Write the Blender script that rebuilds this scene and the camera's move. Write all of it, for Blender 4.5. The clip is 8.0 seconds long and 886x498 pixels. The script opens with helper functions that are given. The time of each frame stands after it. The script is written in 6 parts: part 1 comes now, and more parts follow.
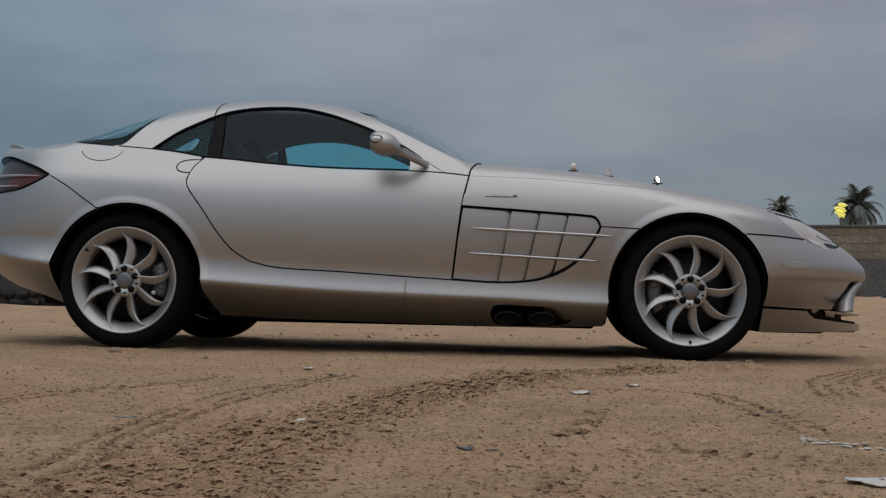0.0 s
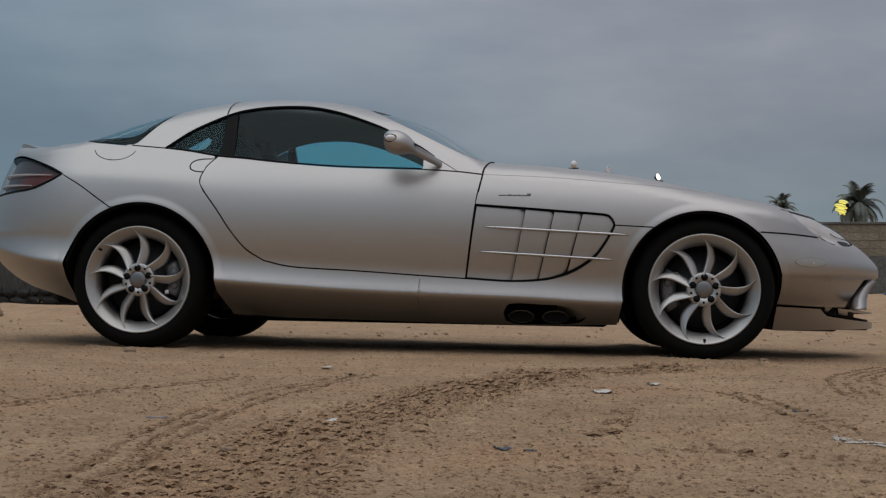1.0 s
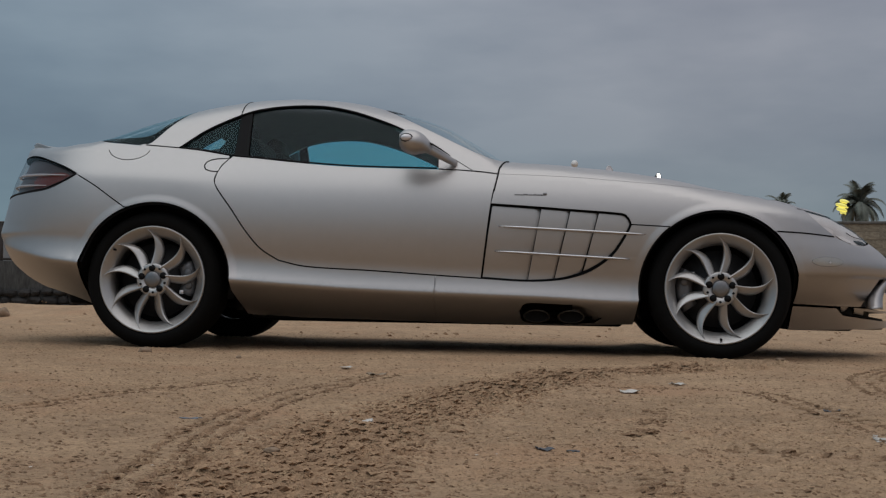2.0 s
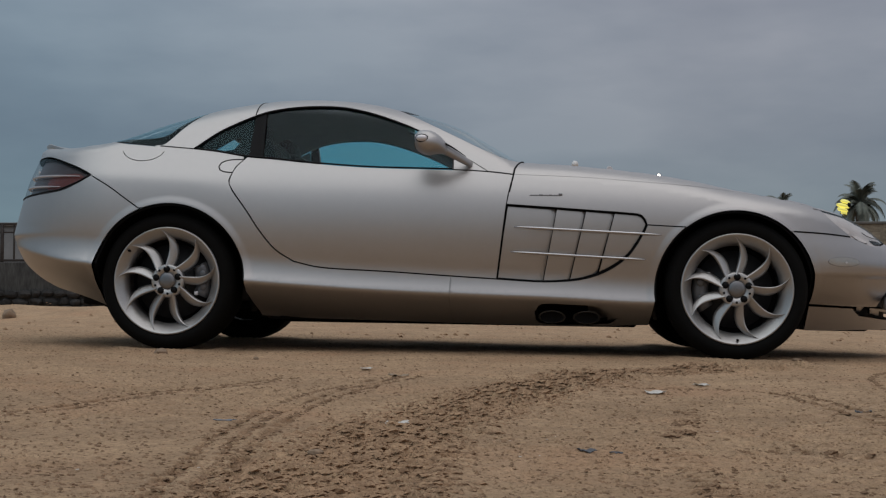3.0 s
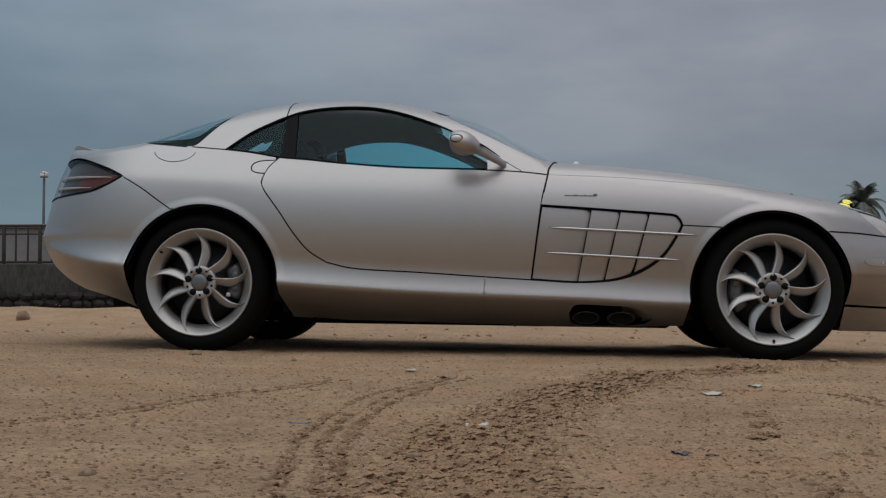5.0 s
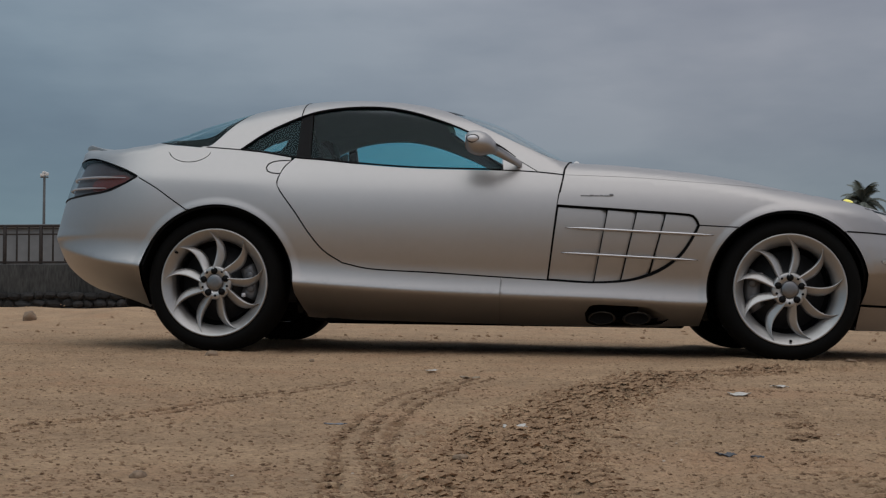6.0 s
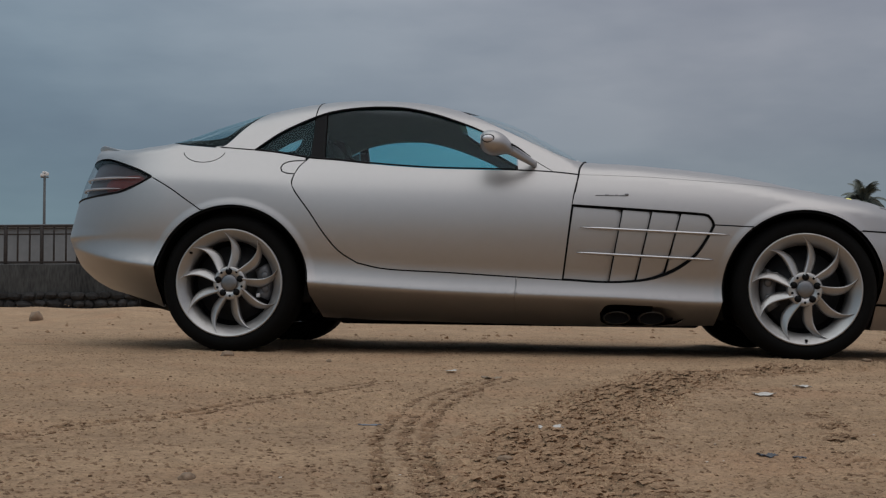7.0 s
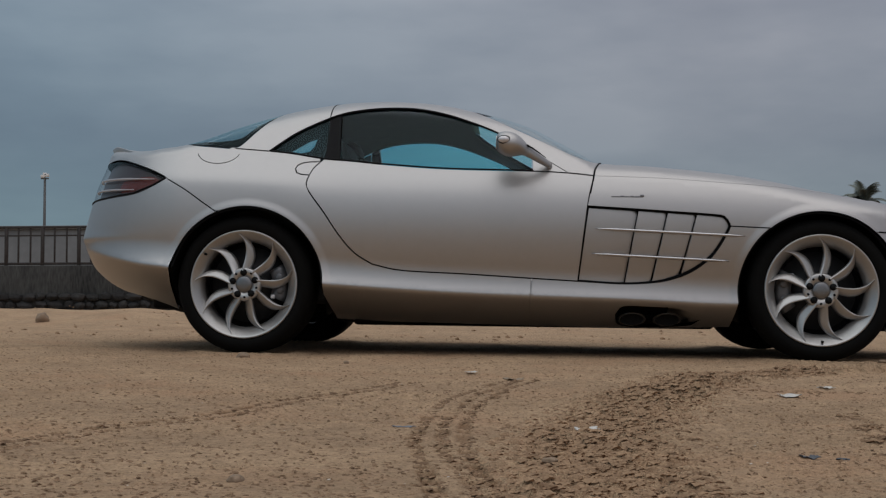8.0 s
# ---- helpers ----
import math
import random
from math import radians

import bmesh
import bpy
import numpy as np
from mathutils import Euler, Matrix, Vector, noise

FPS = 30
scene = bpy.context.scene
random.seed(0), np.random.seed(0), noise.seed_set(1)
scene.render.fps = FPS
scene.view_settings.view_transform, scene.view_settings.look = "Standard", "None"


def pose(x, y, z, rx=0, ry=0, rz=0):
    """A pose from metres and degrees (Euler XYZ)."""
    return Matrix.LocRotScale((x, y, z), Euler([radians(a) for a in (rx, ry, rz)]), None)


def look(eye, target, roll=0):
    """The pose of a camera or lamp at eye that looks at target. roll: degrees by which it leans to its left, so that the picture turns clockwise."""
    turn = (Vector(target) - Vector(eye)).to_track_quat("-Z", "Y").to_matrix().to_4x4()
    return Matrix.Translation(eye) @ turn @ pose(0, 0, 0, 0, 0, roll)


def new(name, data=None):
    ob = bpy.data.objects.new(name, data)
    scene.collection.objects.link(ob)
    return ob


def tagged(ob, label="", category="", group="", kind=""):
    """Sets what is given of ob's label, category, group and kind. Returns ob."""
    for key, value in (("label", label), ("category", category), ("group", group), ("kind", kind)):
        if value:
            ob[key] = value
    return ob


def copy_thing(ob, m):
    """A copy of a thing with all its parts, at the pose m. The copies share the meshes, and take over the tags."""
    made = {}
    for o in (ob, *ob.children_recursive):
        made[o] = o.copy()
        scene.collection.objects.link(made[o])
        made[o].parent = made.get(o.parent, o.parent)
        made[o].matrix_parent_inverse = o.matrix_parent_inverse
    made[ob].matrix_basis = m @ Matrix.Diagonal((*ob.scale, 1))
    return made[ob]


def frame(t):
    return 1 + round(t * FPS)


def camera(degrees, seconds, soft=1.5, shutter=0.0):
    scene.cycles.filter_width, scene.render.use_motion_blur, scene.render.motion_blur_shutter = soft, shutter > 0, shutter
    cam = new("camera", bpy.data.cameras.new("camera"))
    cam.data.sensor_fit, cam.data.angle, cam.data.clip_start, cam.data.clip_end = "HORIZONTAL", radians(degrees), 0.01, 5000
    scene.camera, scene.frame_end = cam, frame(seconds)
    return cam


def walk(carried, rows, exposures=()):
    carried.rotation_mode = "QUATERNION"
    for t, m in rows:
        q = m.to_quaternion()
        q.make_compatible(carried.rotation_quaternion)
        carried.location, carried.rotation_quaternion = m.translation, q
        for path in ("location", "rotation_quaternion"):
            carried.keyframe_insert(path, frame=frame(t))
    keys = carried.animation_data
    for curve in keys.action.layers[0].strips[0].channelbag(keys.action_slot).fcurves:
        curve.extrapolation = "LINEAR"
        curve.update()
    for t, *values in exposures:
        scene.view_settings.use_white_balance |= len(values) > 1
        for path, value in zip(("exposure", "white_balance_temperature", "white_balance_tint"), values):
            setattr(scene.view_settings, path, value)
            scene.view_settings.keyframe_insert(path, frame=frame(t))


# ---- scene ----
# The lot falls by this much towards the car's nose; the car and the sand round it lie in that plane.
SLOPE = pose(0, 0, 0, 0, 0.8, 0)

# ---- camera ----
cam = camera(38.7, 8.0, soft=1.25)
PATH = [
    (0, (2.0349, -5.9127, 0.2626), (1.2101, 4.0449, 0.6703), 1.152),
    (0.5, (2.0029, -5.9180, 0.2655), (1.1780, 4.0401, 0.6614), 1.101),
    (1, (1.9702, -5.9179, 0.2658), (1.1453, 4.0403, 0.6565), 1.043),
    (1.5, (1.9326, -5.9127, 0.2649), (1.1076, 4.0457, 0.6531), 1.022),
    (3, (1.8222, -5.9050, 0.2637), (0.9973, 4.0531, 0.6587), 0.901),
    (3.5, (1.7813, -5.8965, 0.2617), (0.9564, 4.0614, 0.6602), 0.891),
    (4, (1.7375, -5.8948, 0.2618), (0.9126, 4.0631, 0.6611), 0.946),
    (4.5, (1.6981, -5.8924, 0.2614), (0.8732, 4.0654, 0.6643), 0.866),
    (6, (1.5851, -5.8887, 0.2620), (0.7602, 4.0690, 0.6650), 0.767),
    (6.5, (1.5484, -5.8881, 0.2627), (0.7235, 4.0697, 0.6637), 0.765),
    (7, (1.5147, -5.8915, 0.2638), (0.6898, 4.0665, 0.6623), 0.691),
    (7.5, (1.4778, -5.8942, 0.2637), (0.6529, 4.0635, 0.6674), 0.622),
    (8, (1.4429, -5.8905, 0.2631), (0.6180, 4.0670, 0.6717), 0.679),
]
walk(cam, [(t, SLOPE @ look(eye, target, roll)) for t, eye, target, roll in PATH])

# ---- sky and light: a dull overcast day ----
sky = bpy.data.worlds.new("sky")
scene.world = sky
sky.use_nodes = True
nt = sky.node_tree
nt.nodes.clear()


def wnode(kind, **values):
    n = nt.nodes.new(kind)
    for k, v in values.items():
        n.inputs[k].default_value = v
    return n


def wramp(stops, source):
    n = nt.nodes.new("ShaderNodeValToRGB")
    while len(n.color_ramp.elements) < len(stops):
        n.color_ramp.elements.new(0.5)
    for e, (p, c) in zip(n.color_ramp.elements, stops):
        e.position, e.color = p, (*c, 1)
    nt.links.new(source, n.inputs[0])
    return n.outputs[0]


def wmix(a, b, fac, blend="MIX"):
    n = nt.nodes.new("ShaderNodeMix")
    n.data_type, n.blend_type = "RGBA", blend
    for k, v in ((0, fac), (6, a), (7, b)):
        if hasattr(v, "is_linked"):
            nt.links.new(v, n.inputs[k])
        else:
            n.inputs[k].default_value = (*v, 1) if k else v
    return n.outputs[2]


coord = nt.nodes.new("ShaderNodeTexCoord").outputs["Generated"]
split = nt.nodes.new("ShaderNodeSeparateXYZ")
nt.links.new(coord, split.inputs[0])
height = split.outputs[2]
# cloud layer: dull blue-grey low down, lighter overhead
cloud = wramp([(0.0, (0.176, 0.228, 0.262)), (0.06, (0.198, 0.246, 0.284)), (0.13, (0.236, 0.262, 0.306)), (0.26, (0.335, 0.348, 0.395)),
               (0.55, (0.45, 0.465, 0.515)), (1.0, (0.58, 0.59, 0.635))], height)
# the west side is a deeper blue-green low down
side = nt.nodes.new("ShaderNodeMapRange")
side.inputs[1].default_value, side.inputs[2].default_value = -0.38, 0.12
nt.links.new(split.outputs[0], side.inputs[0])
cloud = wmix(wmix(cloud, (0.70, 0.86, 0.92), 1.0, "MULTIPLY"), cloud, side.outputs[0])
stretch = nt.nodes.new("ShaderNodeMapping")
stretch.inputs["Scale"].default_value = (1.0, 1.0, 3.2)
nt.links.new(coord, stretch.inputs[0])
puffs = wnode("ShaderNodeTexNoise", Scale=3.4, Detail=5.0, Roughness=0.5)
nt.links.new(stretch.outputs[0], puffs.inputs["Vector"])
banks = wramp([(0.34, (0.80, 0.82, 0.85)), (0.50, (1.0, 1.0, 1.0)), (0.66, (1.26, 1.22, 1.18))], puffs.outputs[0])
cloud = wmix(cloud, banks, 1.0, "MULTIPLY")
# thinner cloud, hence more light, over the open side towards the south
open_side = nt.nodes.new("ShaderNodeMapRange")
open_side.inputs[1].default_value, open_side.inputs[2].default_value = -0.10, -0.85
nt.links.new(split.outputs[1], open_side.inputs[0])
cloud = wmix(cloud, wmix(cloud, (1.66, 1.58, 1.50), 1.0, "MULTIPLY"), open_side.outputs[0])
clear = nt.nodes.new("ShaderNodeTexSky")
clear.sky_type, clear.sun_disc = "NISHITA", False
clear.sun_elevation, clear.sun_rotation = radians(83), radians(180)
thin = wmix((0, 0, 0), clear.outputs[0], 0.06)
both = wmix(cloud, thin, 0.12)
back = nt.nodes.new("ShaderNodeBackground")
back.inputs[1].default_value = 0.96
nt.links.new(both, back.inputs[0])
nt.links.new(back.outputs[0], nt.nodes.new("ShaderNodeOutputWorld").inputs[0])

lamp = bpy.data.lights.new("sun", "SUN")
lamp.energy, lamp.angle, lamp.color = 0.97, radians(88), (1.0, 0.97, 0.93)
sun = new("sun", lamp)
sun.matrix_world = look((0, -6, 50), (2, 0, 0))


# ---- materials ----
def material(name, color, rough=0.5, metal=0.0, vary=0.0, scale=6.0, bump=0.0, bump_scale=40.0, coat=0.0, color2=None, spread=0.0, spec=0.5, stretch=(1, 1, 1)):
    """A principled surface with variation at two scales, relief, and, where spread is given, a difference from piece to piece."""
    m = bpy.data.materials.new(name)
    m.use_nodes = True
    t = m.node_tree
    b = t.nodes["Principled BSDF"]
    b.inputs["Base Color"].default_value = (*color, 1)
    b.inputs["Roughness"].default_value = rough
    b.inputs["Metallic"].default_value = metal
    b.inputs["Coat Weight"].default_value = coat
    b.inputs["Coat Roughness"].default_value = 0.06
    b.inputs["Specular IOR Level"].default_value = spec
    where = t.nodes.new("ShaderNodeTexCoord")
    place = t.nodes.new("ShaderNodeMapping")
    place.inputs["Scale"].default_value = stretch
    t.links.new(where.outputs["Object"], place.inputs[0])
    if vary or color2:
        n1 = t.nodes.new("ShaderNodeTexNoise")
        n1.inputs["Scale"].default_value, n1.inputs["Detail"].default_value = scale, 6
        n2 = t.nodes.new("ShaderNodeTexNoise")
        n2.inputs["Scale"].default_value, n2.inputs["Detail"].default_value = scale * 9, 4
        add = t.nodes.new("ShaderNodeMath")
        add.operation = "MULTIPLY_ADD"
        add.inputs[1].default_value = 0.5
        for n in (n1, n2):
            t.links.new(place.outputs[0], n.inputs["Vector"])
        half = t.nodes.new("ShaderNodeMath")
        half.operation = "MULTIPLY"
        half.inputs[1].default_value = 0.5
        t.links.new(n1.outputs[0], half.inputs[0])
        t.links.new(n2.outputs[0], add.inputs[0])
        t.links.new(half.outputs[0], add.inputs[2])
        r = t.nodes.new("ShaderNodeValToRGB")
        c2 = color2 or color
        e = r.color_ramp.elements
        e[0].position, e[1].position = 0.36, 0.64
        e[0].color = (*[c * (1 - vary) for c in c2], 1)
        e[1].color = (*[min(1, c * (1 + vary)) for c in color], 1)
        t.links.new(add.outputs[0], r.inputs[0])
        out = r.outputs[0]
        if spread:
            info = t.nodes.new("ShaderNodeObjectInfo")
            hsv = t.nodes.new("ShaderNodeHueSaturation")
            rng = t.nodes.new("ShaderNodeMapRange")
            rng.inputs[3].default_value, rng.inputs[4].default_value = 1 - spread, 1 + spread
            t.links.new(info.outputs["Random"], rng.inputs[0])
            t.links.new(rng.outputs[0], hsv.inputs["Value"])
            t.links.new(out, hsv.inputs["Color"])
            out = hsv.outputs[0]
        t.links.new(out, b.inputs["Base Color"])
        rr = t.nodes.new("ShaderNodeMapRange")
        rr.inputs[3].default_value, rr.inputs[4].default_value = rough * 0.88, min(1, rough * 1.12)
        t.links.new(add.outputs[0], rr.inputs[0])
        t.links.new(rr.outputs[0], b.inputs["Roughness"])
    if bump:
        n3 = t.nodes.new("ShaderNodeTexNoise")
        n3.inputs["Scale"].default_value, n3.inputs["Detail"].default_value = bump_scale, 5
        t.links.new(place.outputs[0], n3.inputs["Vector"])
        bp = t.nodes.new("ShaderNodeBump")
        bp.inputs["Strength"].default_value, bp.inputs["Distance"].default_value = 1.0, bump
        t.links.new(n3.outputs[0], bp.inputs["Height"])
        t.links.new(bp.outputs[0], b.inputs["Normal"])
    return m


def glass(name, tint, gloss_rough=0.02, edge=0.75, gloss=(0.80, 0.97, 1.0), facing=0.009):
    """A thin tinted pane: clear straight through, glossier at a slant."""
    m = bpy.data.materials.new(name)
    m.use_nodes = True
    t = m.node_tree
    t.nodes.clear()
    clear_b = t.nodes.new("ShaderNodeBsdfTransparent")
    clear_b.inputs[0].default_value = (*tint, 1)
    gl = t.nodes.new("ShaderNodeBsdfGlossy")
    gl.inputs["Roughness"].default_value = gloss_rough
    gl.inputs["Color"].default_value = (*gloss, 1)
    lw = t.nodes.new("ShaderNodeLayerWeight")
    lw.inputs[0].default_value = 0.5
    pw = t.nodes.new("ShaderNodeMath")
    pw.operation, pw.inputs[1].default_value = "POWER", 4.0
    t.links.new(lw.outputs["Facing"], pw.inputs[0])
    fr = t.nodes.new("ShaderNodeMapRange")
    fr.inputs[3].default_value, fr.inputs[4].default_value = facing, edge
    t.links.new(pw.outputs[0], fr.inputs[0])
    mix = t.nodes.new("ShaderNodeMixShader")
    t.links.new(fr.outputs[0], mix.inputs[0])
    t.links.new(clear_b.outputs[0], mix.inputs[1])
    t.links.new(gl.outputs[0], mix.inputs[2])
    t.links.new(mix.outputs[0], t.nodes.new("ShaderNodeOutputMaterial").inputs[0])
    return m


def glow(name, color, strength):
    m = material(name, color, 0.4)
    b = m.node_tree.nodes["Principled BSDF"]
    b.inputs["Emission Color"].default_value = (*color, 1)
    b.inputs["Emission Strength"].default_value = strength
    return m


PAINT = material("silver_paint", (0.440, 0.426, 0.420), 0.42, 0.93, vary=0.02, scale=3.0, bump=0.00004, bump_scale=900, coat=0.18)
BLACK = material("black_plastic", (0.006, 0.006, 0.0065), 0.6, vary=0.3, scale=20, spec=0.12)
RUBBER = material("tyre_rubber", (0.0055, 0.0055, 0.0055), 0.85, vary=0.25, scale=25, color2=(0.0075, 0.007, 0.0065), bump=0.0004, bump_scale=220, spec=0.07)
ALLOY = material("wheel_alloy", (0.42, 0.41, 0.40), 0.33, 0.8, vary=0.05, scale=14, coat=0.2)
CAP = material("cap_metal", (0.20, 0.20, 0.205), 0.30, 0.9, vary=0.08, scale=40)
CHROME = material("chrome", (0.50, 0.50, 0.51), 0.22, 1.0, vary=0.02, scale=30)
DISC = material("brake_disc", (0.035, 0.035, 0.037), 0.5, 0.5, vary=0.15, scale=18)
CALIPER = material("caliper_metal", (0.13, 0.13, 0.135), 0.4, 0.5, vary=0.12, scale=30)
LEATHER = material("dark_leather", (0.018, 0.018, 0.019), 0.6, vary=0.2, scale=18, bump=0.0004, bump_scale=90, spec=0.2)
# cloth lightened to stand in part for sky reflected in the side glass
CLOTH = material("lightened_cloth", (0.34, 0.32, 0.34), 1.0, vary=0.15, scale=30, spec=0.0)
GLASS = glass("tinted_glass", (0.46, 0.86, 0.92), 0.0, gloss=(0.85, 0.95, 1.0), facing=0.016)
SCREEN = glass("screen_glass", (0.72, 0.88, 0.92), 0.0, 0.6)
FRONT_GLASS = glass("front_glass", (0.93, 0.98, 1.0), 0.0, 0.35, (0.95, 1.0, 1.0), 0.0)
LENS = glass("clear_lens", (0.86, 0.84, 0.84), 0.04, 0.25)
LAMP_DARK = material("lamp_housing", (0.050, 0.038, 0.041), 0.35, vary=0.3, scale=25)
LAMP_RED = material("red_reflector", (0.15, 0.035, 0.028), 0.3, vary=0.2, scale=60, bump=0.0006, bump_scale=300)
LAMP_WHITE = material("lamp_trim", (0.62, 0.60, 0.61), 0.25, 0.4, vary=0.04, scale=30)
LAMP_SILVER = material("lamp_silver", (0.66, 0.65, 0.64), 0.5, 0.0, vary=0.08, scale=25, bump=0.003, bump_scale=18)
PIPE = material("pipe_metal", (0.24, 0.24, 0.24), 0.32, 0.9, vary=0.1, scale=30)
WHITE = material("white_reflector", (0.80, 0.79, 0.78), 0.5, vary=0.04, scale=30)
SIDE_LAMP = material("side_lamp_lens", (0.42, 0.41, 0.39), 0.22, 0.5, vary=0.08, scale=60, bump=0.0004, bump_scale=220)


# ---- the car's skin: one function gives the near half, u runs along the car, z up ----
CY = 0.95                     # the car's middle line; its near side is y = 0
NOSE_U, NOSE_A = 2.75, 0.91
TAIL_U, TAIL_A = -0.30, 0.74
ARCHES = ((0.012, 0.33, 0.370), (2.695, 0.322, 0.372))


def curve(points):
    """A smooth function through a few points (monotone cubic)."""
    px = np.array([p[0] for p in points], float)
    py = np.array([p[1] for p in points], float)
    h = np.diff(px)
    d = np.diff(py) / h
    m = np.zeros_like(py)
    m[0], m[-1] = d[0], d[-1]
    for i in range(1, len(py) - 1):
        if d[i - 1] * d[i] > 0:
            w1, w2 = 2 * h[i] + h[i - 1], h[i] + 2 * h[i - 1]
            m[i] = (w1 + w2) / (w1 / d[i - 1] + w2 / d[i])

    def f(x):
        x = np.clip(np.asarray(x, float), px[0], px[-1])
        i = np.clip(np.searchsorted(px, x) - 1, 0, len(px) - 2)
        t = (x - px[i]) / h[i]
        return ((1 + 2 * t) * (1 - t) ** 2 * py[i] + t * (1 - t) ** 2 * h[i] * m[i]
                + t * t * (3 - 2 * t) * py[i + 1] + t * t * (t - 1) * h[i] * m[i + 1])
    return f


top_line = curve([(-1.46, 1.026), (-1.1, 1.034), (-0.95, 1.026), (-0.80, 1.012), (-0.62, 1.010), (-0.50, 1.020), (-0.38, 1.034), (-0.29, 1.056), (-0.11, 1.130), (0.06, 1.190), (0.21, 1.231),
                  (0.35, 1.257), (0.48, 1.273), (0.62, 1.279), (0.77, 1.273), (0.94, 1.252), (1.06, 1.223), (1.21, 1.185), (1.35, 1.134), (1.50, 1.052), (1.60, 0.992),
                  (1.68, 0.946), (1.87, 0.934), (2.06, 0.918), (2.29, 0.893), (2.51, 0.857), (2.70, 0.815), (2.90, 0.782), (3.05, 0.762),
                  (3.17, 0.738), (3.33, 0.710), (3.46, 0.678), (3.56, 0.656), (3.69, 0.622), (3.80, 0.560), (3.90, 0.505), (4.0, 0.475), (4.18, 0.455)])
shoulder = curve([(-1.2, 0.86), (-0.2, 0.835), (0.4, 0.81), (1.6, 0.80), (2.3, 0.765), (2.7, 0.73), (3.2, 0.66), (3.5, 0.56), (4.2, 0.42)])
shoulder_width = curve([(-1.2, 0.014), (0.1, 0.016), (0.55, 0.045), (4.2, 0.045)])
crease = curve([(-1.4, 0.545), (-0.93, 0.489), (-0.70, 0.449), (-0.517, 0.418), (-0.372, 0.403), (0.376, 0.331), (0.58, 0.318), (1.07, 0.293), (1.87, 0.271), (2.31, 0.255), (3.05, 0.40), (4.2, 0.42)])
flare_amount = curve([(-1.4, 0.5), (-0.4, 1.0), (2.2, 1.0), (2.9, 0.1), (4.2, 0.0)])
round_height = curve([(-1.2, 0.05), (-0.4, 0.07), (0.1, 0.11), (1.3, 0.12), (1.7, 0.09), (2.7, 0.10), (3.3, 0.09), (4.2, 0.05)])
tail_lean = curve([(0.10, 0.52), (0.18, 0.42), (0.227, 0.331), (0.30, 0.172), (0.346, 0.094), (0.42, 0.029), (0.53, 0.002), (0.56, -0.014), (0.60, -0.006), (0.67, 0.013), (0.74, 0.033), (0.82, 0.057), (0.914, 0.093), (0.98, 0.115), (1.3, 0.12)])
nose_lean = curve([(0.1, -0.02), (0.3, -0.01), (0.39, 0.0), (0.413, -0.033), (0.445, -0.035), (0.52, 0.01), (0.60, 0.085), (0.66, 0.10), (1.0, 0.10)])


def ramp_up(d, w):
    """max(d, 0) with a rounded corner of width w."""
    k = d / w
    return w * np.where(k > 30, k, np.log1p(np.exp(np.minimum(k, 30))))


def z_from(u, v):
    zt, h = top_line(u), round_height(u)
    z1 = zt - h
    return np.where(v > z1, z1 + h * np.sin(np.clip((v - z1) / h, 0, 1) * np.pi / 2), v)


def v_from(u, z):
    zt, h = top_line(u), round_height(u)
    z1 = zt - h
    return np.where(z > z1, z1 + h * np.arcsin(np.clip((z - z1) / h, 0, 1)) * 2 / np.pi, z)


def u_from(x, z):
    an, at = NOSE_A - nose_lean(z), TAIL_A - tail_lean(z)
    un = NOSE_U + NOSE_A * np.arcsin(np.clip((x - NOSE_U) / an, 0, 1))
    ut = TAIL_U - TAIL_A * np.arcsin(np.clip((TAIL_U - x) / at, 0, 1))
    return np.where(x > NOSE_U, un, np.where(x < TAIL_U, ut, x))


def skin(u, v):
    """x, y, z of the near side's outer skin."""
    u, v = np.asarray(u, float), np.asarray(v, float)
    z = z_from(u, v)
    tn = np.clip((u - NOSE_U) / NOSE_A, 0, np.pi / 2)
    tt = np.clip((TAIL_U - u) / TAIL_A, 0, np.pi / 2)
    x = np.where(u > NOSE_U, NOSE_U + (NOSE_A - nose_lean(z)) * np.sin(tn),
                 np.where(u < TAIL_U, TAIL_U - (TAIL_A - tail_lean(z)) * np.sin(tt), u))
    plan = CY * (1 - np.cos(np.where(u > NOSE_U, tn, tt)))
    # section: a flat belly, a straight slope above the shoulder, a flare down to the sill crease
    zs, zc = shoulder(u), crease(u)
    above = ramp_up(z - zs, shoulder_width(u))
    under = ramp_up(zc - z, 0.006)
    low = z - above + under
    mid = 0.640 - 0.12 * np.clip(u - 2.6, 0, 1)

    def belly(q):
        t = np.clip((zc + 0.14 - q) / 0.14, 0, 1)
        return 0.6 * (q - mid) ** 2 - 0.062 * flare_amount(u) * t * t
    y = belly(low) + 0.58 * above
    sill = np.clip((u - 0.2) / 0.3, 0, 1) * np.clip((2.6 - u) / 0.3, 0, 1)
    nose = np.clip((u - 2.6) / 0.3, 0, 1)
    y = y + under * (1.22 + 0.35 * sill - 0.30 * nose + 0.40 * np.clip((-0.2 - u) / 0.2, 0, 1)) + (2.5 + 2.5 * sill) * np.minimum(under, 0.14) ** 2
    # a soft crease round the front bumper
    y = y + 0.20 * (ramp_up(0.452 - z, 0.010) - ramp_up(0.37 - z, 0.010)) * np.clip((u - 3.0) / 0.4, 0, 1)
    h = round_height(u)
    r = np.clip((z - top_line(u) + h) / h, 0, 1)
    y = y + 0.26 * (1 - np.sqrt(np.clip(1 - r * r, 0, 1)))
    for ax, az, ar in ARCHES:
        e = np.clip((ar + 0.042 - np.hypot(x - ax, np.maximum(z - az, 0))) / 0.042, 0, 1)
        y = y - 0.006 * e * e * (3 - 2 * e)
    y = plan + (1 - plan / CY) * y
    return x, np.minimum(y, CY), z


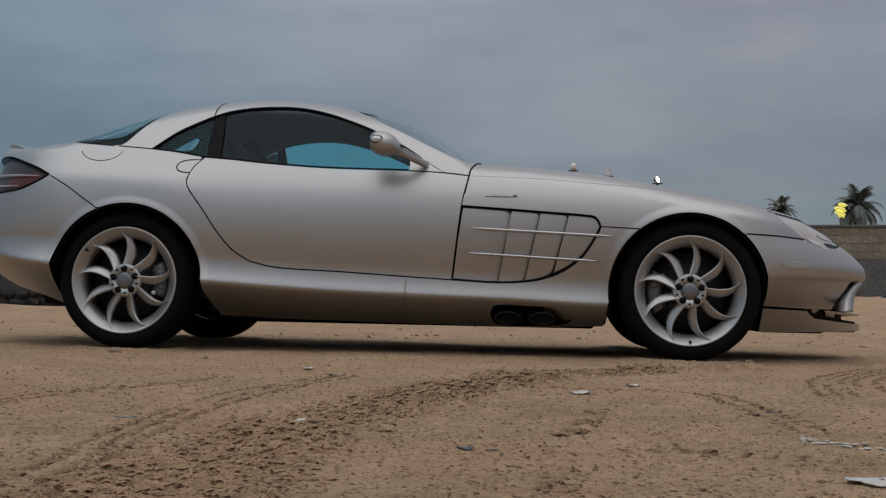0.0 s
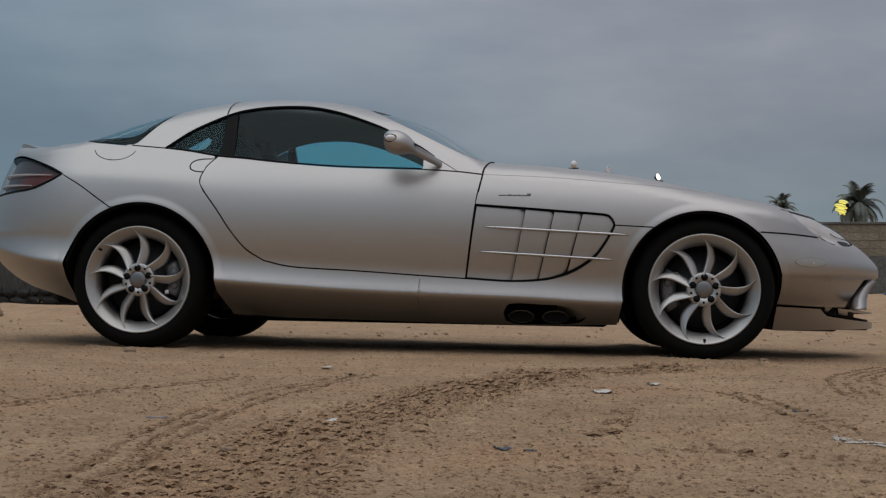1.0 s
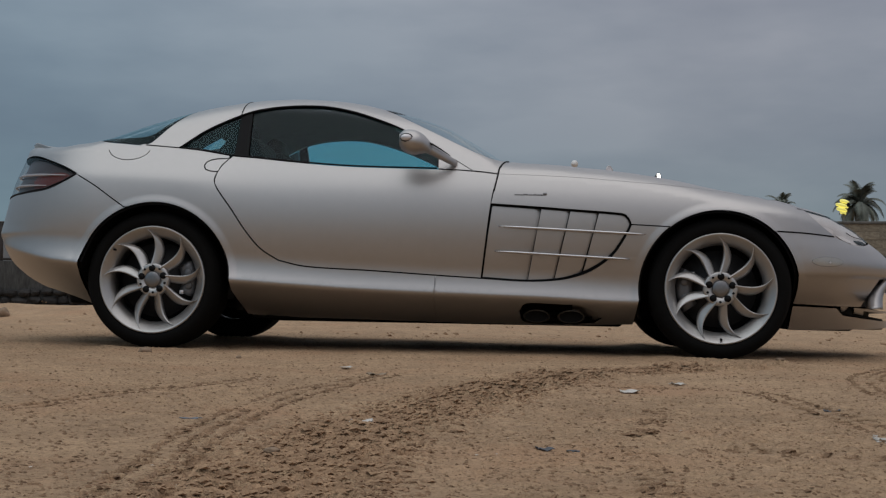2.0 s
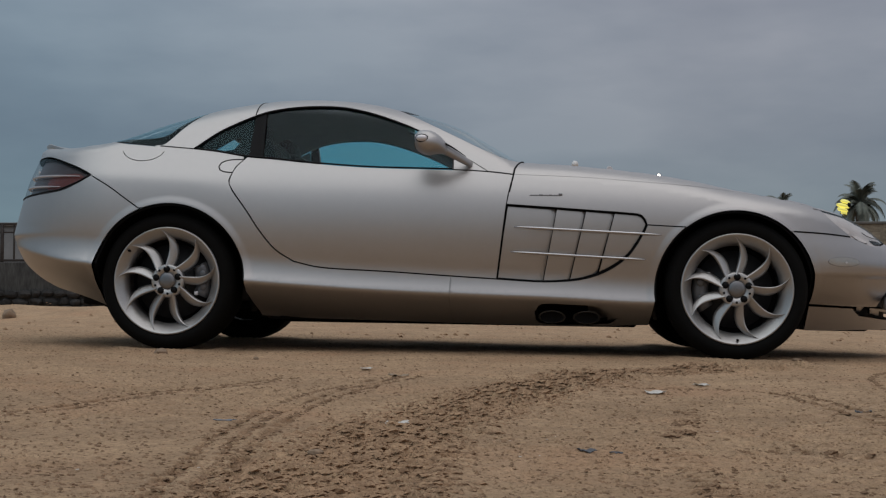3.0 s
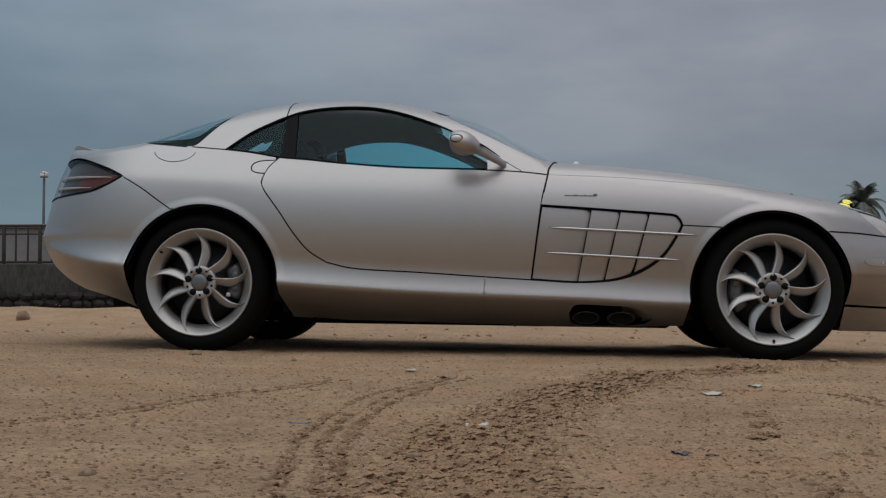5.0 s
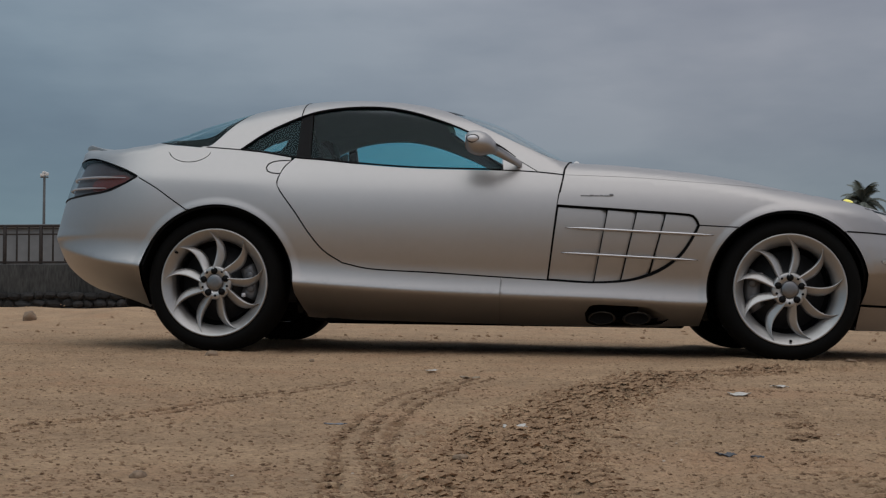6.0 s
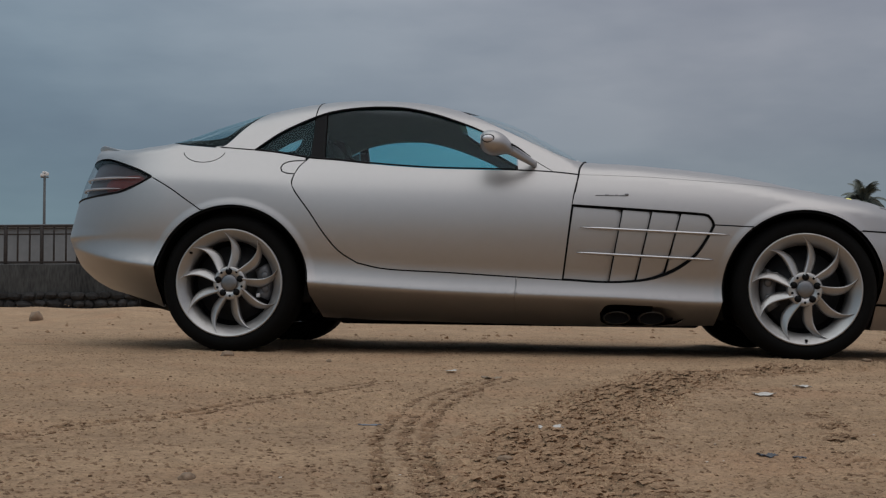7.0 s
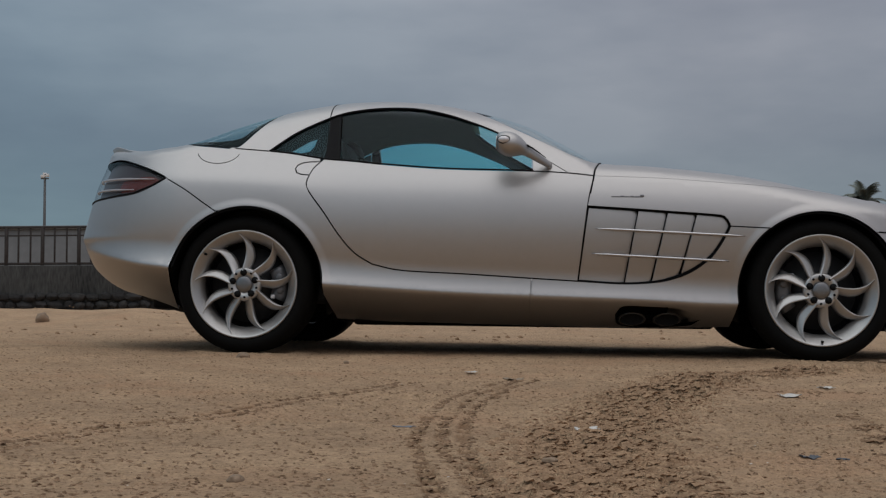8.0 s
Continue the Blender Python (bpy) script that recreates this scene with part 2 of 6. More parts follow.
def skin_normal(u, v):
    e = 1e-3
    a = np.stack(skin(u + e, v), -1) - np.stack(skin(u - e, v), -1)
    b = np.stack(skin(u, v + e), -1) - np.stack(skin(u, v - e), -1)
    n = np.cross(a, b)
    return n / np.maximum(np.linalg.norm(n, axis=-1, keepdims=True), 1e-12)


# ---- mesh helpers ----
from mathutils import geometry


def link(name, mesh, mat, parent=None, label=""):
    ob = new(name, mesh)
    if mat:
        mesh.materials.append(mat)
    if parent:
        ob.parent = parent
    if label:
        tagged(ob, label)
    return ob


def part(name, bm, mat, parent, label="", smooth=True):
    me = bpy.data.meshes.new(name)
    bmesh.ops.recalc_face_normals(bm, faces=bm.faces)
    for f in bm.faces:
        f.smooth = smooth
    bm.to_mesh(me)
    bm.free()
    return link(name, me, mat, parent, label)


def emit(name, chunks, mat, parent, label=""):
    """One mesh out of chunks of (verts, faces, normals)."""
    verts, faces, normals, k = [], [], [], 0
    for v, f, n in chunks:
        verts.append(np.asarray(v, float))
        normals.append(np.asarray(n, float))
        faces += [tuple(int(i) + k for i in face) for face in f]
        k += len(v)
    me = bpy.data.meshes.new(name)
    me.from_pydata(np.concatenate(verts).tolist(), [], faces)
    me.polygons.foreach_set("use_smooth", [True] * len(me.polygons))
    me.update()
    me.normals_split_custom_set_from_vertices(np.concatenate(normals).tolist())
    return link(name, me, mat, parent, label)


def tube(bm, pts, radius, sides=8, squash=1.0, close=True):
    """A round bar along points; radius may be a list."""
    pts = [Vector(p) for p in pts]
    rings = []
    for i, p in enumerate(pts):
        d = (pts[min(i + 1, len(pts) - 1)] - pts[max(i - 1, 0)]).normalized()
        a = d.cross(Vector((0, 0, 1)) if abs(d.z) < 0.9 else Vector((0, 1, 0))).normalized()
        b = d.cross(a)
        r = radius[i] if isinstance(radius, (list, tuple)) else radius
        rings.append([bm.verts.new(p + r * (math.cos(k) * a + squash * math.sin(k) * b)) for k in [2 * math.pi * j / sides for j in range(sides)]])
    for r0, r1 in zip(rings, rings[1:]):
        for j in range(sides):
            bm.faces.new((r0[j], r0[(j + 1) % sides], r1[(j + 1) % sides], r1[j]))
    if close:
        bm.faces.new(rings[0])
        bm.faces.new(rings[-1])


def lathe(bm, profile, n=64, closed=False):
    """Turns (radius, y) pairs about the y axis."""
    rings = [[bm.verts.new((r * math.cos(a), y, r * math.sin(a))) for a in [2 * math.pi * j / n for j in range(n)]] for r, y in profile]
    pairs = list(zip(rings, rings[1:])) + ([(rings[-1], rings[0])] if closed else [])
    for r0, r1 in pairs:
        for j in range(n):
            bm.faces.new((r0[j], r0[(j + 1) % n], r1[(j + 1) % n], r1[j]))
    return rings


def box(bm, lo, hi, bevel=0.0, segments=2):
    m = Matrix.LocRotScale([(a + b) / 2 for a, b in zip(lo, hi)], None, [b - a for a, b in zip(lo, hi)])
    made = bmesh.ops.create_cube(bm, size=1, matrix=m)
    if bevel:
        edges = {e for v in made["verts"] for e in v.link_edges}
        bmesh.ops.bevel(bm, geom=list(edges), offset=bevel, segments=segments, affect="EDGES", profile=0.5)


def ball(bm, centre, size, u=20, v=12, turn=None):
    m = Matrix.LocRotScale(centre, turn, size)
    bmesh.ops.create_uvsphere(bm, u_segments=u, v_segments=v, radius=1, matrix=m)


# outlines in the side view: runs of points, smoothed within a run, sharp between runs
def run(points, step=0.02):
    p = [np.array(q, float) for q in points]
    if len(p) == 2:
        n = max(1, int(np.linalg.norm(p[1] - p[0]) / step))
        return [p[0] + (p[1] - p[0]) * i / n for i in range(n + 1)]
    out = []
    e = [2 * p[0] - p[1]] + p + [2 * p[-1] - p[-2]]
    for a, b, c, d in zip(e, e[1:], e[2:], e[3:]):
        n = max(1, int(np.linalg.norm(c - b) / step))
        for i in range(n):
            t = i / n
            out.append(0.5 * (2 * b + (c - a) * t + (2 * a - 5 * b + 4 * c - d) * t * t + (3 * b - a - 3 * c + d) * t ** 3))
    return out + [p[-1]]


def ring(*runs):
    """A closed outline in (u, v), out of runs in (x, z) or ready ones."""
    pts = []
    for r in runs:
        if not isinstance(r, np.ndarray):
            r = to_uv(r if len(r) > 40 else run(r))
        for q in r:
            if not pts or np.linalg.norm(q - pts[-1]) > 2e-3:
                pts.append(q)
    while np.linalg.norm(pts[0] - pts[-1]) < 2e-3:
        pts.pop()
    return np.array(pts)


def uz(points):
    """A run given in (u, z)."""
    p = np.array(run(points))
    return np.stack([p[:, 0], v_from(p[:, 0], p[:, 1])], 1)


def arch(i, a0, a1, n=48):
    """Points on a wheel arch between two angles in degrees, 0 ahead, 90 up."""
    x, z, r = ARCHES[i]
    return [np.array((x + r * math.cos(radians(a)), z + r * math.sin(radians(a)))) for a in np.linspace(a0, a1, n)]


def top_run(u0, u1, step=0.025):
    u = np.linspace(u0, u1, max(2, int(abs(u1 - u0) / step)) + 1)
    return np.stack([u, top_line(u)], 1)


def to_uv(points):
    p = np.array(points)
    u = u_from(p[:, 0], p[:, 1])
    return np.stack([u, v_from(u, p[:, 1])], 1)


def inset(uv, g):
    nxt, prv = np.roll(uv, -1, 0), np.roll(uv, 1, 0)
    area = np.sum(uv[:, 0] * nxt[:, 1] - nxt[:, 0] * uv[:, 1])
    d1, d2 = nxt - uv, uv - prv
    n1 = np.stack([-d1[:, 1], d1[:, 0]], 1)
    n2 = np.stack([-d2[:, 1], d2[:, 0]], 1)
    n1 /= np.maximum(np.linalg.norm(n1, axis=1, keepdims=True), 1e-9)
    n2 /= np.maximum(np.linalg.norm(n2, axis=1, keepdims=True), 1e-9)
    n = n1 + n2
    n /= np.maximum(np.sum(n * n1, 1, keepdims=True), 0.6)
    return uv + n * g * (1 if area > 0 else -1)


def within(p, loops):
    inside = np.zeros(len(p), bool)
    for loop in loops:
        a, b = loop, np.roll(loop, -1, 0)
        for (x0, y0), (x1, y1) in zip(a, b):
            if y0 == y1:
                continue
            c = (y0 > p[:, 1]) != (y1 > p[:, 1])
            inside ^= c & (p[:, 0] < (x1 - x0) * (p[:, 1] - y0) / (y1 - y0) + x0)
    return inside


def depth(off, uv):
    """How far a sheet lies under the skin: a number, or a function of (u, v)."""
    return off(uv)[:, None] if callable(off) else off


def clip_left(loop, a, b):
    """The part of a loop to the left of the line from a to b."""
    out = []
    side = [(b[0] - a[0]) * (p[1] - a[1]) - (b[1] - a[1]) * (p[0] - a[0]) for p in loop]
    for i in range(len(loop)):
        p, q, s, t = loop[i - 1], loop[i], side[i - 1], side[i]
        if (s >= 0) != (t >= 0):
            out.append(p + (q - p) * s / (s - t))
        if t >= 0:
            out.append(q)
    return np.array(out)


def sheet(loops, far=False, gap=0.003, off=0.0, rim=0.014, step=0.03, hole_gap=None):
    """A piece of the car's skin within loops in (u, v): the first is its outline, others are holes."""
    loops = [inset(np.asarray(l), gap if i == 0 else -(gap if hole_gap is None else hole_gap)) for i, l in enumerate(loops)]
    edge = np.concatenate(loops)
    lo, hi = edge.min(0), edge.max(0)
    gx, gy = np.meshgrid(np.arange(lo[0], hi[0], step), np.arange(lo[1], hi[1], step * 0.6))
    gx = gx + (np.arange(gx.shape[0]) % 2)[:, None] * step / 2
    g = np.stack([gx.ravel(), gy.ravel()], 1)
    g = g[within(g, loops)]
    if len(g):
        near = np.min(np.linalg.norm(g[:, None] - edge[None], axis=2), 1)
        g = g[near > step * 0.4]
    # rows of points along the sill crease keep it crisp
    cu = np.arange(lo[0], hi[0], 0.02)
    for d in (-0.014, -0.007, 0.0, 0.007, 0.014):
        c = np.stack([cu + d * 0.5, crease(cu + d * 0.5) + d], 1)
        c = c[within(c, loops)]
        if len(c):
            c = c[np.min(np.linalg.norm(c[:, None] - edge[None], axis=2), 1) > 0.004]
            if len(g) and len(c):
                g = g[np.min(np.linalg.norm(g[:, None] - c[None], axis=2), 1) > 0.006]
            g = np.concatenate([g, c])
    # and rings of points round the wheel arches
    for ax, az, ar in ARCHES:
        for k in range(8):
            ca = np.arange(-10, 190, 1.6) + 0.8 * (k % 2)
            cr = ar + 0.006 + 0.0075 * k
            c = to_uv(np.stack([ax + cr * np.cos(np.radians(ca)), az + cr * np.sin(np.radians(ca))], 1))
            c = c[within(c, loops)]
            if len(c):
                c = c[np.min(np.linalg.norm(c[:, None] - edge[None], axis=2), 1) > 0.004]
            if len(c):
                if len(g):
                    g = g[np.min(np.linalg.norm(g[:, None] - c[None], axis=2), 1) > 0.006]
                g = np.concatenate([g, c])
    pts = np.concatenate([edge, g])
    edges, k = [], 0
    for l in loops:
        edges += [(k + i, k + (i + 1) % len(l)) for i in range(len(l))]
        k += len(l)
    res = geometry.delaunay_2d_cdt([Vector(p) for p in pts], edges, [], 0, 1e-6)
    uv = np.array([tuple(p) for p in res[0]])
    tri = np.array([f for f in res[2] if len(f) == 3])
    tri = tri[within(uv[tri].mean(1), loops)]
    n = skin_normal(uv[:, 0], uv[:, 1])
    p = np.stack(skin(uv[:, 0], uv[:, 1]), -1) - n * depth(off, uv)
    chunks = [(p, tri.tolist(), n)]
    if rim:
        for l in loops:
            ln = skin_normal(l[:, 0], l[:, 1])
            lp = np.stack(skin(l[:, 0], l[:, 1]), -1) - ln * depth(off, l)
            t = np.roll(lp, -1, 0) - np.roll(lp, 1, 0)
            o = np.cross(t, ln)
            o /= np.maximum(np.linalg.norm(o, axis=1, keepdims=True), 1e-9)
            m = len(l)
            quads = [(i, (i + 1) % m, m + (i + 1) % m, m + i) for i in range(m)]
            chunks.append((np.concatenate([lp, lp - ln * rim]), quads, np.concatenate([o, o])))
    return [mirror(c) for c in chunks] if far else chunks


def inside_out(chunks):
    """The same chunks, facing the other way, for linings seen from within."""
    return [(v, [tuple(reversed(tuple(q))) for q in f], -np.asarray(n, float)) for v, f, n in chunks]


def mirror(chunk):
    v, f, n = chunk
    v, n = np.array(v, float), np.array(n, float)
    v[:, 1] = 2 * CY - v[:, 1]
    n[:, 1] = -n[:, 1]
    return v, [tuple(reversed(tuple(q))) for q in f], n


def cap(u0, u1, crown=0.02, nu=40, ny=14, bulge=0.0):
    """The top between the near and the far edge of the skin."""
    us = np.linspace(u0, u1, nu)
    crown = crown + bulge * np.sin(np.pi * np.linspace(0, 1, nu))[:, None]
    yn = skin(us, top_line(us))[1]
    xs = skin(us, top_line(us))[0]
    t = np.linspace(-1, 1, ny)
    wide = CY - yn
    v = np.stack([np.repeat(xs[:, None], ny, 1), CY + wide[:, None] * t[None], top_line(us)[:, None] + crown * np.clip(wide / 0.4, 0, 1)[:, None] * (1 - t[None] ** 2)], -1)
    a, b = np.gradient(v, axis=0), np.gradient(v, axis=1)
    n = np.cross(a, b)
    n /= np.maximum(np.linalg.norm(n, axis=-1, keepdims=True), 1e-9)
    f = [(i * ny + j, (i + 1) * ny + j, (i + 1) * ny + j + 1, i * ny + j + 1) for i in range(nu - 1) for j in range(ny - 1)]
    return v.reshape(-1, 3), f, n.reshape(-1, 3)


# ---- the car ----
BELT = [(0.097, 0.977), (0.216, 0.963), (0.367, 0.938), (0.503, 0.927), (0.667, 0.910), (0.96, 0.889), (1.365, 0.880), (1.537, 0.871), (1.658, 0.858)]
WINDOW_TOP = [(0.097, 0.977), (0.199, 1.059), (0.282, 1.108), (0.387, 1.158), (0.464, 1.184), (0.565, 1.202), (0.684, 1.210), (0.803, 1.205),
              (0.929, 1.179), (1.052, 1.138), (1.191, 1.079), (1.365, 0.978), (1.537, 0.871)]
DOOR_BACK = [(0.367, 0.938), (0.318, 0.884), (0.295, 0.815), (0.311, 0.773), (0.388, 0.670), (0.456, 0.571), (0.530, 0.486), (0.617, 0.431)]
DOOR_FOOT = [(0.617, 0.431), (0.760, 0.403), (1.062, 0.389), (1.370, 0.372), (1.586, 0.361)]
DOOR_FRONT = [(1.586, 0.361), (1.629, 0.714), (1.646, 0.799), (1.658, 0.858)]
FLAP = [(0.352, 0.922), (0.300, 0.922), (0.266, 0.916), (0.244, 0.904), (0.236, 0.886), (0.243, 0.868), (0.264, 0.859), (0.307, 0.855)]
GRILLE_TOP = [(1.629, 0.714), (1.864, 0.700), (2.000, 0.691), (2.200, 0.678), (2.258, 0.668), (2.282, 0.633), (2.284, 0.622)]
GRILLE_FOOT = [(2.284, 0.622), (2.272, 0.594), (2.228, 0.517), (2.185, 0.464), (2.111, 0.411), (2.036, 0.379), (1.944, 0.359), (1.792, 0.351), (1.586, 0.361)]
HOOD_SEAM = [(1.658, 0.858), (1.979, 0.847), (2.241, 0.829), (2.60, 0.803), (2.90, 0.764), (3.105, 0.720)]
SCREEN_FOOT = [(1.700, 0.944), (1.635, 0.940), (1.539, 0.975), (1.356, 1.065), (1.123, 1.185), (1.05, 1.2235)]
REAR_GLASS = [(-0.40, 1.040), (-0.265, 1.007), (-0.10, 0.990)]
REAR_GLASS_FRONT = [(-0.10, 0.990), (-0.05, 1.005), (0.05, 1.118), (0.112, 1.190)]
TAIL_SEAM = [(-0.393, 0.839), (-0.292, 0.782), (-0.208, 0.724), (-0.138, 0.677)]
HEAD_SEAM = [(2.957, 0.600), (3.10, 0.596), (3.248, 0.587)]


def between(points, x0, x1):
    """The stretch of a run between two x."""
    dense = np.array(run(points, 0.004))
    keep = dense[(dense[:, 0] >= x0 - 1e-6) & (dense[:, 0] <= x1 + 1e-6)]
    return to_uv(keep[:: max(1, len(keep) // 30)].tolist() + [keep[-1].tolist()])


def back(r):
    return r[::-1]


def angle_at(i, z):
    """The angle in degrees at which a wheel arch has that height."""
    return math.degrees(math.asin(max(-1, min(1, (z - ARCHES[i][1]) / ARCHES[i][2]))))


car = tagged(new("sports_car"), "silver two-seat sports coupe parked on sand", "car")
car.matrix_world = SLOPE

rear_arch_out = 180 - angle_at(0, 0.677)
front_in, front_out = 180 - angle_at(1, 0.614), angle_at(1, 0.600)
low_b = [(1.357, 0.143), (0.95, 0.150), (0.60, 0.155), (0.405, 0.166)]

quarter = [ring([(-0.09, 0.992), (0.097, 0.977)], between(BELT, 0.097, 0.352), FLAP, [(0.307, 0.855), (0.298, 0.832), (0.295, 0.815)], DOOR_BACK[2:], DOOR_FOOT[:4],
                [(1.370, 0.372), (1.357, 0.143)], low_b, [(0.405, 0.166), (0.378, 0.29)], arch(0, -6, rear_arch_out), back(TAIL_SEAM),
                uz([(-0.393, 0.839), (-0.508, 0.883), (-0.702, 0.932), (-0.86, 0.950), (-1.10, 0.945), (-1.46, 0.93)]),
                top_run(-1.46, -0.40), REAR_GLASS)]
low_arc = np.linspace(np.pi * 1.06, np.pi * 1.94, 26)
fuel_hole = to_uv(np.stack([-0.150 + 0.105 * np.cos(low_arc), 0.974 + 0.064 * np.sin(low_arc)], 1))
fuel = to_uv(np.stack([-0.150 + 0.1015 * np.cos(low_arc), 0.974 + 0.060 * np.sin(low_arc)], 1))
BUMPER_FOOT = [(-0.424, 0.203), (-0.486, 0.225), (-0.596, 0.255), (-0.72, 0.280)]
BUMPER_END = uz([(-0.996, 0.280), (-1.2, 0.300), (-1.46, 0.330)])
diffuser = [ring(BUMPER_FOOT, BUMPER_END, uz([(-1.46, 0.330), (-1.46, 0.21)]), uz([(-1.46, 0.21), (-1.0, 0.195), (-0.70, 0.180), (-0.44, 0.168)]), [(-0.43, 0.168), (-0.424, 0.203)])]
rear_bumper = [ring(TAIL_SEAM, arch(0, rear_arch_out, 172), [(-0.354, 0.381), (-0.374, 0.340), (-0.396, 0.290), (-0.413, 0.240), (-0.424, 0.203)], BUMPER_FOOT, BUMPER_END,
                    uz([(-1.46, 0.330), (-1.46, 0.735)]), uz([(-1.46, 0.735), (-1.097, 0.742), (-0.80, 0.750), (-0.581, 0.764), (-0.47, 0.800), (-0.393, 0.839)]))]
tail_lamp = [ring(uz([(-0.393, 0.839), (-0.47, 0.800), (-0.581, 0.764), (-0.80, 0.750), (-1.097, 0.742), (-1.25, 0.740)]), uz([(-1.25, 0.740), (-1.25, 0.94)]),
                  uz([(-1.25, 0.94), (-1.10, 0.945), (-0.86, 0.950), (-0.702, 0.932), (-0.508, 0.883), (-0.393, 0.839)]))]
door = [ring(between(BELT, 0.367, 1.658), back(DOOR_FRONT), back(DOOR_FOOT), back(DOOR_BACK))]
flap = [ring(FLAP, back([(0.352, 0.922), (0.320, 0.886), (0.307, 0.855)]))]
fender = [ring(HOOD_SEAM, [(3.105, 0.720), (3.154, 0.660), (3.242, 0.596), (3.248, 0.587)], back(HEAD_SEAM), arch(1, front_out, front_in), [(2.462, 0.614), (2.284, 0.622)],
               back(GRILLE_TOP), DOOR_FRONT[1:])]
sill_low = [(2.312, 0.150), (1.9, 0.139), (1.357, 0.143)]
front_sill = [ring([(1.357, 0.143), (1.370, 0.372)], [(1.370, 0.372), (1.586, 0.361)], back(GRILLE_FOOT), [(2.284, 0.622), (2.462, 0.614)],
                   arch(1, front_in, 188), [(2.324, 0.26), (2.312, 0.150)], sill_low),
              ring([(1.767, 0.205), (1.785, 0.236), (1.825, 0.246), (1.95, 0.242), (2.037, 0.238), (2.10, 0.220), (2.158, 0.185), (2.13, 0.163), (2.0, 0.152), (1.82, 0.152), (1.775, 0.172), (1.767, 0.205)])]
hood = [ring([(1.658, 0.858), (1.662, 0.890), (1.684, 0.927), (1.70, 0.945)], top_run(1.702, 3.42), uz([(3.42, top_line(3.42)), (3.30, 0.697), (3.125, 0.720)]), back(HOOD_SEAM))]
roof = [ring([(-0.09, 0.992), (0.097, 0.977)], WINDOW_TOP, between(BELT, 1.537, 1.658), [(1.658, 0.858), (1.662, 0.890), (1.684, 0.927), (1.70, 0.944)], SCREEN_FOOT, top_run(1.05, 0.125), back(REAR_GLASS_FRONT))]
screen = [ring(back(SCREEN_FOOT), top_run(1.70, 1.05)[:: 1])]
rear_glass = [ring(REAR_GLASS, REAR_GLASS_FRONT, top_run(0.125, -0.40))]
front_bumper = [ring(arch(1, -9, front_out), HEAD_SEAM, [(3.248, 0.587), (3.30, 0.572), (3.368, 0.551), (3.43, 0.556)], uz([(3.58, 0.556), (3.70, 0.575)]), top_run(3.72, 4.17),
                     uz([(4.17, 0.455), (4.17, 0.392)]), uz([(4.17, 0.392), (3.72, 0.392)]), [(3.535, 0.390), (3.47, 0.31), (3.438, 0.254)], [(3.438, 0.254), (3.30, 0.255), (3.066, 0.264)])]
front_lip = [ring([(3.066, 0.258), (3.30, 0.250)], [(3.30, 0.250), (3.325, 0.228), (3.345, 0.215), (3.43, 0.205)], uz([(3.55, 0.200), (3.80, 0.188), (4.17, 0.185)]), uz([(4.17, 0.185), (4.17, 0.150)]),
                  uz([(4.17, 0.150), (3.60, 0.143), (3.40, 0.140), (3.12, 0.136)]), [(3.09, 0.136), (3.062, 0.140)], [(3.062, 0.140), (3.066, 0.258)])]
head_lamp = [ring([(3.105, 0.720), (3.154, 0.660), (3.242, 0.596), (3.30, 0.572), (3.368, 0.551), (3.43, 0.556)], uz([(3.58, 0.556), (3.70, 0.575)]), top_run(3.72, 3.42), uz([(3.42, top_line(3.42)), (3.30, 0.697), (3.125, 0.720)]))]
side_glass = [ring(between(BELT, 0.445, 1.365), [(1.365, 0.880), (1.365, 0.978)], back(between(WINDOW_TOP, 0.430, 1.365)))]
quarter_glass = [ring(between(BELT, 0.097, 0.372), [(0.372, 0.938), (0.372, 1.150)], back(between(WINDOW_TOP, 0.097, 0.372)))]
pillar = [ring([(0.374, 0.936), (0.443, 0.931)], [(0.443, 0.931), (0.428, 1.172)], back(between(WINDOW_TOP, 0.374, 0.428)))]
sail = [ring(between(BELT, 1.367, 1.537), back(between(WINDOW_TOP, 1.367, 1.537)))]
marker = np.stack([3.207 + 0.082 * np.cos(np.linspace(0, 2 * np.pi, 37)[:-1]), 0.466 + 0.022 * np.sin(np.linspace(0, 2 * np.pi, 37)[:-1])], 1)
marker = to_uv(marker)

